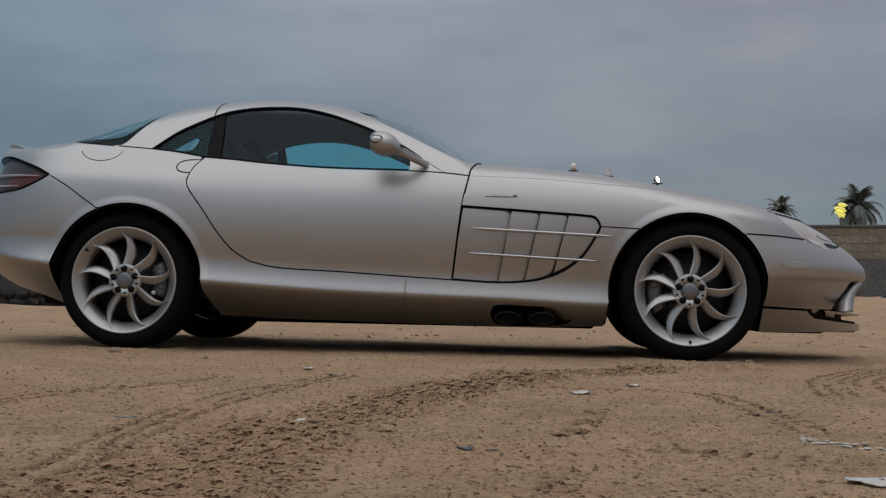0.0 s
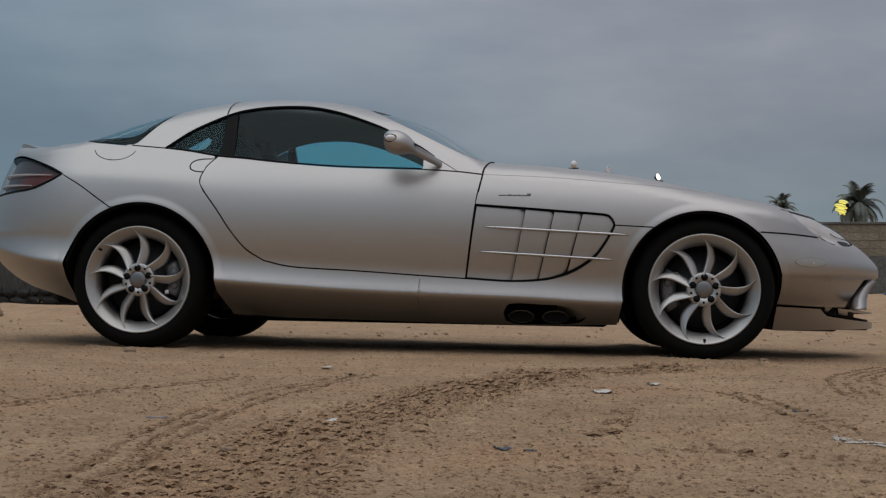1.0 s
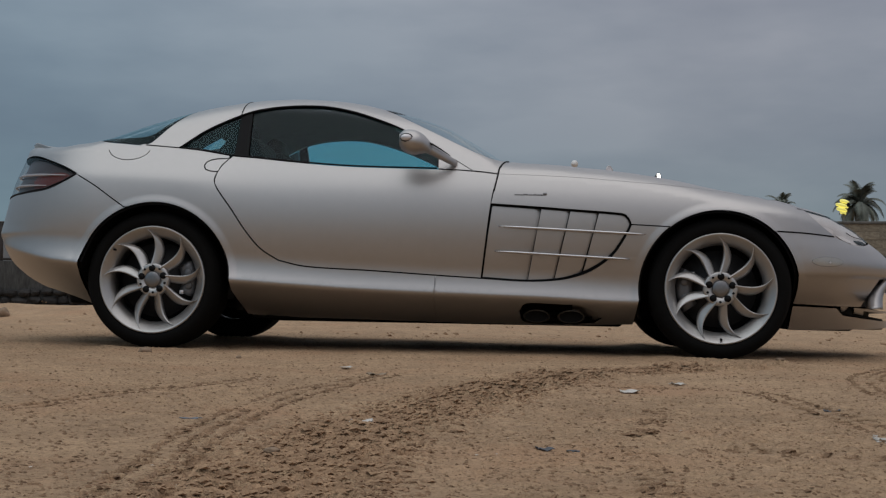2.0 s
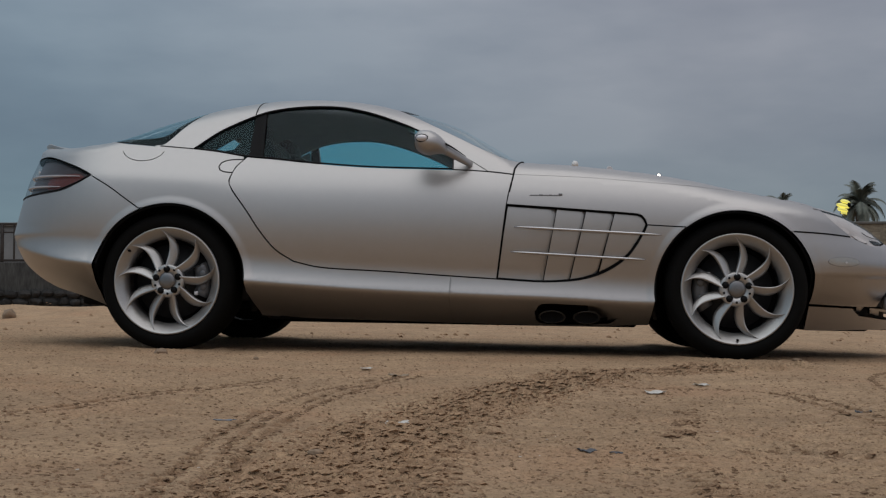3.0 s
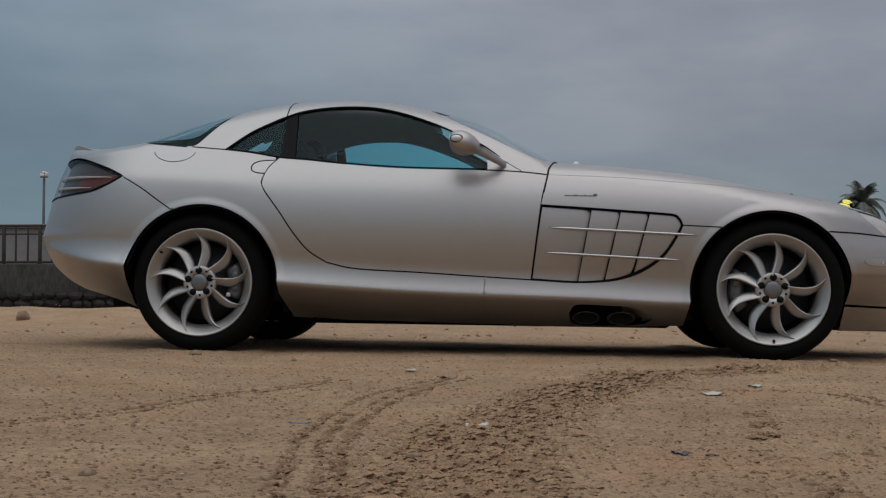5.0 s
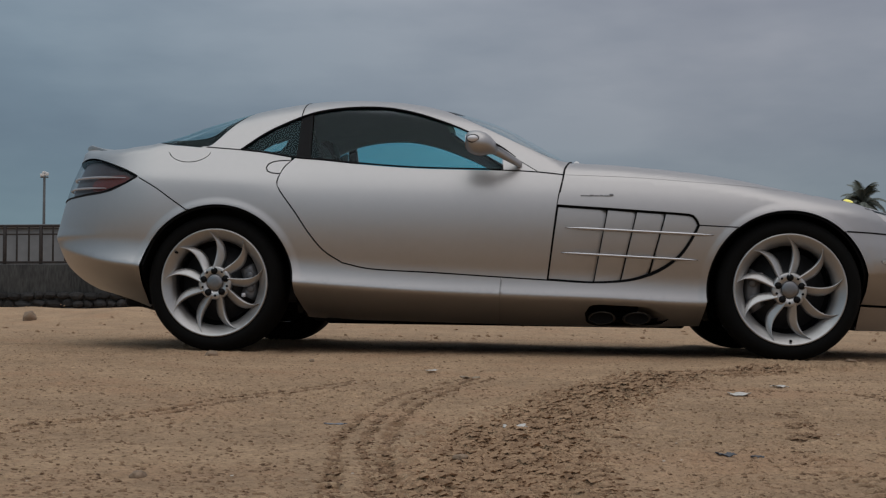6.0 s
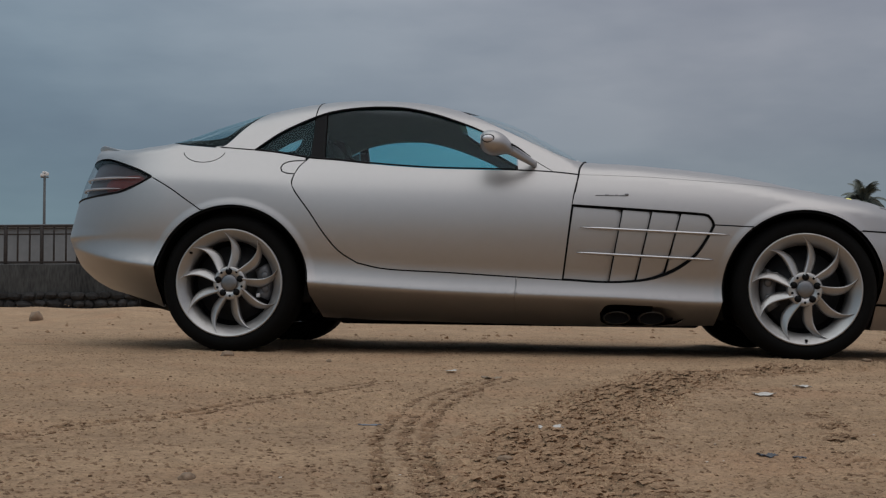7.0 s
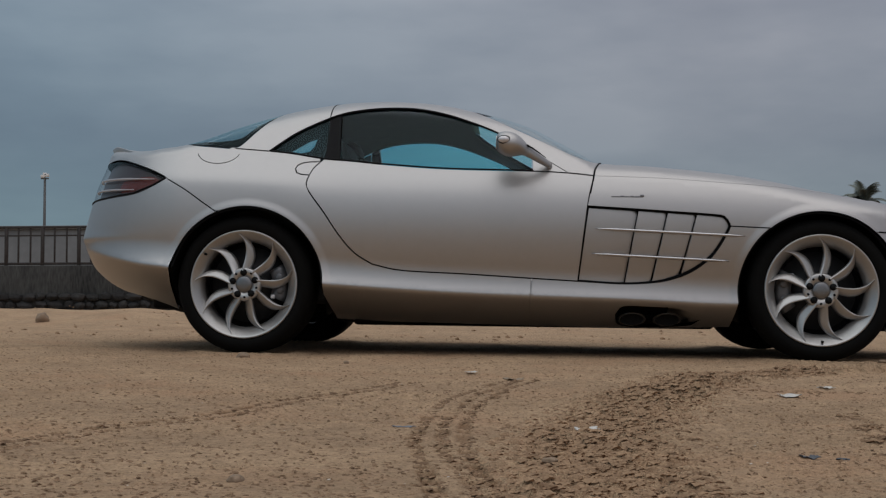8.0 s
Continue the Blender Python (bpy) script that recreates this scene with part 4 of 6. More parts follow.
# ---- wheels ----
def build_wheel(name, width, turn, valve):
    """A wheel with its outer face on y = 0 and its axle along y."""
    hub = new(name)
    bm = bmesh.new()
    w = width
    prof = [(0.2585, 0.016), (0.262, 0.008), (0.270, 0.003), (0.285, 0.0), (0.300, 0.003), (0.312, 0.012), (0.320, 0.024), (0.326, 0.034), (0.3285, 0.045), (0.330, 0.06)]
    prof = prof + [(r, w - y) for r, y in prof[::-1]] + [(0.235, w - 0.02), (0.235, 0.02)]
    lathe(bm, prof, 96, closed=True)
    tyre = part("tyre", bm, RUBBER, hub, "black low-profile rubber tyre")
    bm = bmesh.new()
    for k in range(72):       # tread blocks along the shoulder
        a = 2 * math.pi * k / 72
        m = Matrix.Rotation(a, 4, "Y") @ Matrix.Translation((0, 0.085, 0.3270)) @ Matrix.Rotation(radians(18), 4, "Z")
        bmesh.ops.create_cube(bm, size=1, matrix=m @ Matrix.Diagonal((0.021, 0.034, 0.008, 1)))
    part("tread", bm, RUBBER, tyre, smooth=False)
    bm = bmesh.new()
    lathe(bm, [(0.2600, 0.030), (0.2605, 0.012), (0.2590, 0.005), (0.2560, 0.0025), (0.2525, 0.0028), (0.2490, 0.0050), (0.2440, 0.0095), (0.2330, 0.020), (0.2200, 0.034), (0.2110, 0.046),
               (0.2060, 0.056), (0.2035, 0.068), (0.2060, 0.090), (0.2120, 0.10), (0.2140, w - 0.03)], 96)
    part("rim", bm, ALLOY, hub, "silver alloy rim")
    bm = bmesh.new()
    va = radians(valve)
    bmesh.ops.create_cone(bm, cap_ends=True, segments=16, radius1=0.0065, radius2=0.005, depth=0.026, matrix=Matrix.Translation((0.236 * math.cos(va), 0.012, 0.236 * math.sin(va))) @ Matrix.Rotation(radians(90), 4, "X"))
    part("valve", bm, BLACK, hub)
    for k in range(9):
        bm = bmesh.new()
        rows = []
        n = 15
        for i in range(n):
            t = i / (n - 1)
            r = 0.066 + (0.2460 - 0.066) * t
            # each spoke leans back, then sweeps to a point on the rim
            ang = -radians(7 + 30 * t - 41 * t * t)
            wd = 0.003 + 0.031 * (1 - t ** 2.6) ** 0.9 + 0.010 * math.sin(math.pi * t) ** 1.5
            y0 = 0.013 + 0.016 * math.sin(math.pi * t) - 0.003 * t
            row = []
            for s, dy in ((-0.5, 0.040), (-0.50, 0.024), (-0.30, 0.015), (-0.02, 0.006), (0.28, -0.002), (0.47, -0.006), (0.5, 0.040)):
                a = ang + s * wd / r
                row.append(bm.verts.new((-r * math.sin(a), y0 + dy * (1 - 0.25 * t), r * math.cos(a))))
            rows.append(row)
        for r0, r1 in zip(rows, rows[1:]):
            for j in range(6):
                bm.faces.new((r0[j], r0[j + 1], r1[j + 1], r1[j]))
        bm.faces.new(rows[-1])
        bmesh.ops.rotate(bm, verts=bm.verts, cent=(0, 0, 0), matrix=Matrix.Rotation(radians(40 * k + turn), 3, "Y"))
        part("spoke", bm, ALLOY, hub)
    bm = bmesh.new()
    lathe(bm, [(0.070, 0.06), (0.082, 0.045), (0.0815, 0.026), (0.078, 0.018), (0.072, 0.0155), (0.0400, 0.0145), (0.039, 0.020)], 48)
    part("hub_plate", bm, ALLOY, hub)
    bm = bmesh.new()
    lathe(bm, [(0.0395, 0.020), (0.0385, 0.012), (0.035, 0.0095), (0.018, 0.008), (0.0002, 0.0075)], 36)
    part("centre_cap", bm, CAP, hub, "grey metal centre cap")
    for k in range(5):
        for r, ang, size in ((0.0560, 0, 0.0162), (0.062, 36, 0.0058)):
            a = radians(72 * k + ang + turn)
            bm = bmesh.new()
            bmesh.ops.create_cone(bm, cap_ends=True, segments=20, radius1=size, radius2=size, depth=0.006, matrix=Matrix.Translation((r * math.sin(a), 0.0150, r * math.cos(a))) @ Matrix.Rotation(radians(90), 4, "X"))
            part("bolt_hole" if size > 0.01 else "pin_hole", bm, BLACK, hub)
    bm = bmesh.new()
    lathe(bm, [(0.001, 0.115), (0.09, 0.115), (0.095, 0.122), (0.182, 0.122), (0.182, 0.150), (0.09, 0.150)], 64)
    part("brake_disc", bm, DISC, hub, "dark grey brake disc")
    bm = bmesh.new()
    lathe(bm, [(0.0001, 0.16), (0.20, 0.16), (0.212, 0.165)], 48)
    part("backing_plate", bm, BLACK, hub)
    return hub


def add_caliper(hub, a0, a1):
    bm = bmesh.new()
    rows = []
    for i in range(9):
        a = radians(a0 + (a1 - a0) * i / 8)
        rows.append([bm.verts.new((r * math.cos(a), y, r * math.sin(a))) for r, y in ((0.120, 0.110), (0.125, 0.078), (0.150, 0.070), (0.180, 0.072), (0.197, 0.086), (0.197, 0.140))])
    for r0, r1 in zip(rows, rows[1:]):
        for j in range(5):
            bm.faces.new((r0[j], r0[j + 1], r1[j + 1], r1[j]))
    bm.faces.new(rows[0])
    bm.faces.new(rows[-1])
    cal = part("brake_caliper", bm, CALIPER, hub, "grey metal brake caliper")
    for f in (0.3, 0.7):
        bm = bmesh.new()
        a = radians(a0 + (a1 - a0) * f)
        ball(bm, (0.163 * math.cos(a), 0.069, 0.163 * math.sin(a)), (0.020, 0.008, 0.020), 16, 8)
        part("piston_cover", bm, CALIPER, cal)
    bm = bmesh.new()
    a = radians(a0 + (a1 - a0) * 0.02)
    box(bm, (0.142 * math.cos(a) - 0.010, 0.058, 0.142 * math.sin(a) - 0.010), (0.142 * math.cos(a) + 0.010, 0.074, 0.142 * math.sin(a) + 0.010), 0.003, 1)
    part("bleed_cap", bm, LAMP_WHITE, cal, "small bright metal cap")


for name, x, y, w, turn, valve, cal in (("front_wheel", 2.70, 0.022, 0.245, 1, 271, (150, 215)), ("rear_wheel", 0.0, 0.024, 0.285, -3, 143, (-25, 30))):
    hub = build_wheel(name, w, turn, valve)
    add_caliper(hub, *cal)
    hub.parent = car
    hub.location = (x, y, 0.33)
    other = copy_thing(hub, pose(x, 2 * CY - y, 0.33, 0, 0, 180))

# ---- door mirrors ----
for far in (False, True):
    s = -1 if far else 1

    def my(y):
        return y if not far else 2 * CY - y
    def loft(name, rows_, mat, parent, label=""):
        """A shell through oval sections: x, middle y, middle z, half depth, half height."""
        bm = bmesh.new()
        n = 24
        rings = [[bm.verts.new((x, my(yc_ + hd * math.cos(a)), zc_ + hh * math.sin(a))) for a in [2 * math.pi * j / n for j in range(n)]] for x, yc_, zc_, hd, hh in rows_]
        for r0, r1 in zip(rings, rings[1:]):
            for j in range(n):
                bm.faces.new((r0[j], r0[(j + 1) % n], r1[(j + 1) % n], r1[j]))
        bm.faces.new(rings[0])
        bm.faces.new(rings[-1])
        return part(name, bm, mat, parent, label)
    # head: blunt behind, drawn out into the stalk
    mir = loft("door_mirror", [(1.205, -0.075, 0.996, 0.050, 0.028), (1.210, -0.076, 0.996, 0.066, 0.040), (1.222, -0.078, 0.995, 0.078, 0.050), (1.245, -0.080, 0.991, 0.086, 0.057), (1.270, -0.080, 0.988, 0.086, 0.058),
                               (1.295, -0.078, 0.986, 0.078, 0.051), (1.318, -0.072, 0.980, 0.064, 0.041), (1.338, -0.062, 0.969, 0.045, 0.031), (1.352, -0.050, 0.960, 0.030, 0.024)], PAINT, car, "silver door mirror on a slim stalk")
    loft("stalk", [(1.325, -0.062, 0.970, 0.040, 0.030), (1.352, -0.046, 0.957, 0.034, 0.027), (1.385, -0.012, 0.940, 0.029, 0.024), (1.418, 0.026, 0.924, 0.026, 0.021), (1.446, 0.060, 0.911, 0.024, 0.018), (1.462, 0.085, 0.904, 0.018, 0.013)], PAINT, mir)
    bm = bmesh.new()
    tube(bm, [(1.345, my(-0.085), 0.984), (1.372, my(-0.058), 0.972), (1.400, my(-0.020), 0.957), (1.432, my(0.022), 0.938)], [0.005, 0.004, 0.003, 0.0015], 8)
    part("stalk_groove", bm, BLACK, mir)
    bm = bmesh.new()
    ball(bm, (1.240, my(-0.164), 1.001), (0.0265, 0.012, 0.0160), 18, 10)
    lamp_p = part("turn_lamp", bm, LAMP_WHITE, mir, "pale ribbed turn lamp")
    bm = bmesh.new()
    ball(bm, (1.241, my(-0.159), 1.001), (0.0310, 0.012, 0.0205), 18, 10)
    part("bezel", bm, BLACK, lamp_p)
    bm = bmesh.new()
    bmesh.ops.create_cone(bm, cap_ends=True, segments=24, radius1=0.035, radius2=0.035, depth=0.004, matrix=Matrix.Translation((1.204, my(-0.075), 0.996)) @ Matrix.Rotation(radians(90), 4, "Y"))
    part("mirror_glass", bm, CHROME, mir)

# ---- cabin ----
bm = bmesh.new()
box(bm, (-0.2, 0.22, 0.24), (1.75, 1.68, 0.34), 0.03)
box(bm, (-0.25, 0.30, 0.34), (0.22, 1.60, 0.92), 0.06)
part("cabin_tub", bm, LEATHER, car, "black cabin floor and rear bulkhead")
for sy in (0.58, 1.32):
    seat = new("seat")
    seat.parent = car
    tagged(seat, "black leather bucket seat")
    bm = bmesh.new()
    box(bm, (0.45, sy - 0.24, 0.34), (0.98, sy + 0.24, 0.50), 0.06, 3)
    part("cushion", bm, LEATHER, seat)
    bm = bmesh.new()
    box(bm, (-0.09, -0.24, -0.34), (0.09, 0.24, 0.34), 0.07, 3)
    bmesh.ops.transform(bm, matrix=pose(0.41, sy, 0.74, 0, -14, 0), verts=bm.verts)
    part("backrest", bm, LEATHER, seat)
    bm = bmesh.new()
    box(bm, (-0.045, -0.13, -0.09), (0.045, 0.13, 0.09), 0.04, 3)
    bmesh.ops.transform(bm, matrix=pose(0.325, sy, 1.075, 0, -10, 0), verts=bm.verts)
    part("headrest", bm, LEATHER, seat)
bm = bmesh.new()
box(bm, (1.40, 0.25, 0.52), (1.78, 1.65, 0.90), 0.07, 3)
part("dashboard", bm, LEATHER, car, "black dashboard")
bm = bmesh.new()
tube(bm, [(1.30 + 0.06 * math.sin(a), 1.32 + 0.17 * math.cos(a), 0.80 + 0.16 * math.sin(a)) for a in np.linspace(0, 2 * math.pi, 33)], 0.015, 8)
part("steering_wheel", bm, LEATHER, car)


# ---- sand ----
def lattice(ix, iy, seed):
    h = (ix.astype(np.int64) * 374761393 + iy.astype(np.int64) * 668265263 + seed * 974634777) & 0x7FFFFFFF
    h = ((h ^ (h >> 13)) * 1274126177) & 0x7FFFFFFF
    return ((h ^ (h >> 16)) & 0xFFFF) / 32767.5 - 1


def ripple(x, y, size, seed):
    """Smooth value noise, -1 to 1, with cells of that size."""
    gx, gy = x / size, y / size
    ix, iy = np.floor(gx), np.floor(gy)
    fx, fy = gx - ix, gy - iy
    sx, sy = fx * fx * (3 - 2 * fx), fy * fy * (3 - 2 * fy)
    a, b = lattice(ix, iy, seed), lattice(ix + 1, iy, seed)
    c, d = lattice(ix, iy + 1, seed), lattice(ix + 1, iy + 1, seed)
    return (a + (b - a) * sx) * (1 - sy) + (c + (d - c) * sx) * sy


def along(x, y, points):
    """Distance across and way along a bent line."""
    p = np.array(run(points, 0.06))
    best, way = np.full(x.shape, 9.0), np.zeros(x.shape)
    s = 0.0
    for a, b in zip(p, p[1:]):
        d = b - a
        n = np.linalg.norm(d)
        t = np.clip(((x - a[0]) * d[0] + (y - a[1]) * d[1]) / n ** 2, 0, 1)
        ox, oy = x - a[0] - t * d[0], y - a[1] - t * d[1]
        dist = np.hypot(ox, oy) * np.where(d[0] * oy - d[1] * ox >= 0, 1, -1)
        near = np.abs(dist) < np.abs(best)
        best[near] = dist[near]
        way[near] = s + t[near] * n
        s += n
    return best, way, s


def soft(a, b, x):
    t = np.clip((x - a) / (b - a), 0, 1)
    return t * t * (3 - 2 * t)


TRACKS = (   # centre line, half width, number of tread rows
    ([(1.40, -4.75), (1.29, -4.13), (1.24, -3.82), (1.20, -3.52), (1.185, -3.1), (1.185, -2.77), (1.21, -2.50), (1.28, -1.93), (1.36, -1.70)], 0.019, 1),
    ([(1.45, -4.75), (1.34, -4.12), (1.29, -3.81), (1.255, -3.60), (1.23, -3.2), (1.235, -2.85), (1.25, -2.55), (1.30, -2.09), (1.37, -1.72)], 0.019, 1),
    ([(1.50, -4.75), (1.37, -4.09), (1.34, -3.92), (1.30, -3.60), (1.275, -3.2), (1.28, -2.75), (1.30, -2.51), (1.34, -2.07), (1.42, -1.76)], 0.019, 1),
    ([(0.40, -4.2), (0.54, -3.5), (0.69, -3.2), (0.86, -2.6), (1.00, -1.9)], 0.05, 2),
    ([(2.93, -2.1), (2.98, -1.7), (3.12, -1.05), (3.34, -0.55), (3.62, 0.0)], 0.10, 4),
    ([(3.10, -2.2), (3.18, -1.7), (3.33, -1.05), (3.60, -0.50), (3.9, 0.0)], 0.08, 3),
    ([(2.05, -2.0), (2.30, -2.02), (2.50, -2.15), (2.56, -2.55), (2.60, -3.2)], 0.06, 2),
)
CHURN = [(1.54, -4.8), (1.53, -4.2), (1.515, -3.7), (1.56, -3.3), (1.66, -2.8), (1.74, -2.35), (1.91, -1.83), (2.10, -1.30), (2.45, -0.88), (2.85, -0.60)]
CHURN_WIDE = curve([(0.0, 0.13), (1.1, 0.145), (1.6, 0.16), (2.5, 0.18), (3.1, 0.17), (4.5, 0.20)])
RIBS = (     # centre line, half width, pitch of the bars
    ([(1.71, -3.1), (1.70, -3.46), (1.68, -3.7), (1.67, -3.92), (1.67, -4.25), (1.68, -4.6)], 0.028, 0.052),
    ([(2.17, -2.75), (2.13, -3.1), (2.08, -3.4), (2.06, -3.7), (2.06, -4.0), (2.04, -4.4)], 0.030, 0.058),
    ([(2.18, -3.60), (2.28, -3.56), (2.40, -3.60), (2.60, -3.66)], 0.030, 0.050),
)


def sand_height(x, y, shade_mask=None):
    """Height of the sand in the car's own plane; fills the mask, where given, with shade painted into prints and churn.
    """
    h = 0.007 * ripple(x, y, 0.9, 1) + 0.0035 * ripple(x, y, 0.31, 2)
    near = np.hypot(x - 1.5, (y + 2) * 0.8) < 8
    X, Y = x[near], y[near]
    f = 0.0013 * ripple(X, Y, 0.11, 3) + 0.0009 * np.abs(ripple(X, Y, 0.045, 4)) + 0.0006 * ripple(X, Y, 0.020, 5)
    # small clods and pits
    c = ripple(X, Y, 0.030, 6) * ripple(X, Y, 0.20, 7)
    f += 0.010 * np.clip(c - 0.28, 0, 1) - 0.016 * np.clip(-c - 0.26, 0, 1)
    # crusts: thin plates of sand with broken, steep edges
    for size, lift, seed in ((0.13, 0.0018, 61), (0.060, 0.0022, 62), (0.030, 0.0030, 63), (0.017, 0.0034, 64)):
        n = ripple(X, Y, size, seed) + 0.35 * ripple(X, Y, size * 0.4, seed + 10)
        f += lift * soft(0.42, 0.52, n) * soft(-0.2, 0.4, ripple(X, Y, 0.5, seed + 20))
    d, way, total = along(X, Y, CHURN)
    wide = CHURN_WIDE(way)
    m = 1 - soft(0.55, 1.20, np.abs(d) / wide + 0.40 * ripple(X, Y, 0.16, 8))
    # faint painted shade in patches over the churn
    pit_shade = m * (0.35 + 0.65 * soft(-0.15, 0.25, ripple(X, Y, 0.024, 15))) * soft(-0.7, 0.2, ripple(X, Y, 0.19, 16)) * 0.25
    rough = 0.6 + 0.4 * soft(-0.5, 0.3, ripple(X, Y, 0.22, 14))
    lumps = 0.008 * np.abs(ripple(X, Y, 0.085, 9)) + 0.004 * ripple(X, Y, 0.018, 11)
    lumps += 0.0085 * soft(0.05, 0.16, ripple(X, Y, 0.034, 10)) + 0.0060 * soft(0.10, 0.20, ripple(X, Y, 0.019, 13))
    f += m * (1 + 0.8 * soft(1.8, 2.6, way)) * (rough * lumps - 0.005) + 0.009 * np.exp(-((np.abs(d) - wide * 1.05) / 0.05) ** 2) * (0.5 + 0.5 * ripple(X, Y, 0.2, 12))
    # marks of straight tread bars
    for i, (line, half, pitch) in enumerate(RIBS):
        d, way, total = along(X, Y, line)
        fade = soft(0, 0.15, way) * (1 - soft(total - 0.15, total, way)) * soft(-0.7, -0.1, ripple(X, Y, 0.16, 130 + i))
        bed = 1 - soft(0.80, 1.15, np.abs(d) / half + 0.25 * ripple(X, Y, 0.05, 140 + i))
        wave = np.abs((way / pitch + 0.25 * ripple(X, Y, 0.08, 150 + i)) % 1.0 - 0.5) * 2
        f += fade * bed * (0.007 * soft(0.25, 0.45, wave) - 0.004)
        # shade painted into the grooves between the bars
        pit_shade = np.maximum(pit_shade, fade * bed * (1 - soft(0.20, 0.40, wave)))
    for i, (line, half, rows) in enumerate(TRACKS):
        d, way, total = along(X, Y, line)
        d = d + 0.006 * ripple(X, Y, 0.22, 20 + i)
        fade = soft(0, 0.25, way) * (1 - soft(total - 0.3, total, way)) * (0.55 + 0.45 * soft(-0.75, 0.0, ripple(X, Y, 0.35, 30 + i)))
        bed = 1 - soft(0.85, 1.10, np.abs(d) / half)
        f *= 1 - 0.8 * bed * fade
        row = np.abs(((d / half + 1) * 0.5 * rows) % 1.0 - 0.5) * 2
        lug = soft(0.0, 0.16, ripple(d * 0.8 + 9, way, 0.024, 70 + i)) * (1 - soft(0.60, 0.90, row))
        # shade painted into the pressed-in lugs
        pit_shade = np.maximum(pit_shade, fade * bed * lug)
        f += fade * (bed * (0.0015 - 0.0085 * lug) + 0.0026 * np.exp(-((np.abs(d) - half * 1.15) / 0.018) ** 2) * (0.6 + 0.6 * ripple(X, Y, 0.05, 40 + i)))
    if shade_mask is not None:
        shade_mask[near] = pit_shade
    # sand pushed up against the tyres
    for tx, ty in ((0.0, 0.16), (2.70, 0.15), (0.0, 1.74), (2.70, 1.75)):
        r = np.hypot((X - tx) / 0.24, (Y - ty) / 0.20)
        f += 0.012 * np.exp(-((r - 1.0) / 0.30) ** 2) - 0.012 * np.exp(-r ** 4)
    h[near] += f * (1 - soft(4.5, 8, np.hypot(X - 1.5, Y + 2)))
    # rougher, lumpier ground farther off, banked up before the wall on one side
    r = np.hypot(x - 1.5, y)
    h += soft(1.5, 6.0, y - 0.5) * (0.040 * ripple(x, y, 0.55, 50) + (0.15 * ripple(x, y, 1.7, 51) + 0.07 * ripple(x, y, 0.8, 54)) * soft(4, 12, r) + 0.030 * np.abs(ripple(x, y, 0.16, 52)))
    h += 0.42 * soft(4, 11, x) * soft(14, 32, y) * (1 - soft(60, 90, y)) + 0.05 * ripple(x, y, 5.0, 53) * soft(10, 30, r)
    h -= 1.5 * soft(35, 75, y) + 0.12 * soft(10, 28, y) * (1 - soft(2, 7, x))
    fall = 1 - soft(7, 20, r)
    return h - math.tan(radians(0.8)) * x * fall


def lines(lo, hi, step, reach_lo, reach_hi, n=70):
    mid = np.arange(lo, hi + step / 2, step)
    left = lo - np.cumsum(np.geomspace(step, reach_lo * 0.11, n))
    right = hi + np.cumsum(np.geomspace(step, reach_hi * 0.11, n))
    return np.concatenate([left[::-1], mid, right])


def build_ground():
    xs = lines(-1.0, 4.0, 0.0056, 1500, 1500)
    fine = np.concatenate([np.arange(-4.5, -2.4, 0.006), np.arange(-2.4, 0.6, 0.013)])
    front = -4.5 - np.cumsum(np.geomspace(0.01, 60, 45))
    behind = 0.6 + np.cumsum(np.geomspace(0.018, 170, 140))
    ys = np.concatenate([front[::-1], fine, behind])
    gx, gy = np.meshgrid(xs, ys)
    shade_mask = np.zeros(gx.size)
    z = sand_height(gx.ravel(), gy.ravel(), shade_mask)
    v = np.stack([gx.ravel(), gy.ravel(), z], 1)
    nx, ny = len(xs), len(ys)
    i = (np.arange(ny - 1)[:, None] * nx + np.arange(nx - 1)[None]).ravel()
    f = np.stack([i, i + 1, i + nx + 1, i + nx], 1)
    me = bpy.data.meshes.new("ground")
    me.vertices.add(len(v))
    me.vertices.foreach_set("co", v.ravel())
    me.loops.add(f.size)
    me.loops.foreach_set("vertex_index", f.ravel())
    me.polygons.add(len(f))
    me.polygons.foreach_set("loop_start", np.arange(0, f.size, 4))
    me.polygons.foreach_set("use_smooth", np.ones(len(f), bool))
    me.update()
    me.validate()
    me.attributes.new("shade_mask", "FLOAT", "POINT").data.foreach_set("value", shade_mask.astype(np.float32))
    return link("ground", me, SAND)


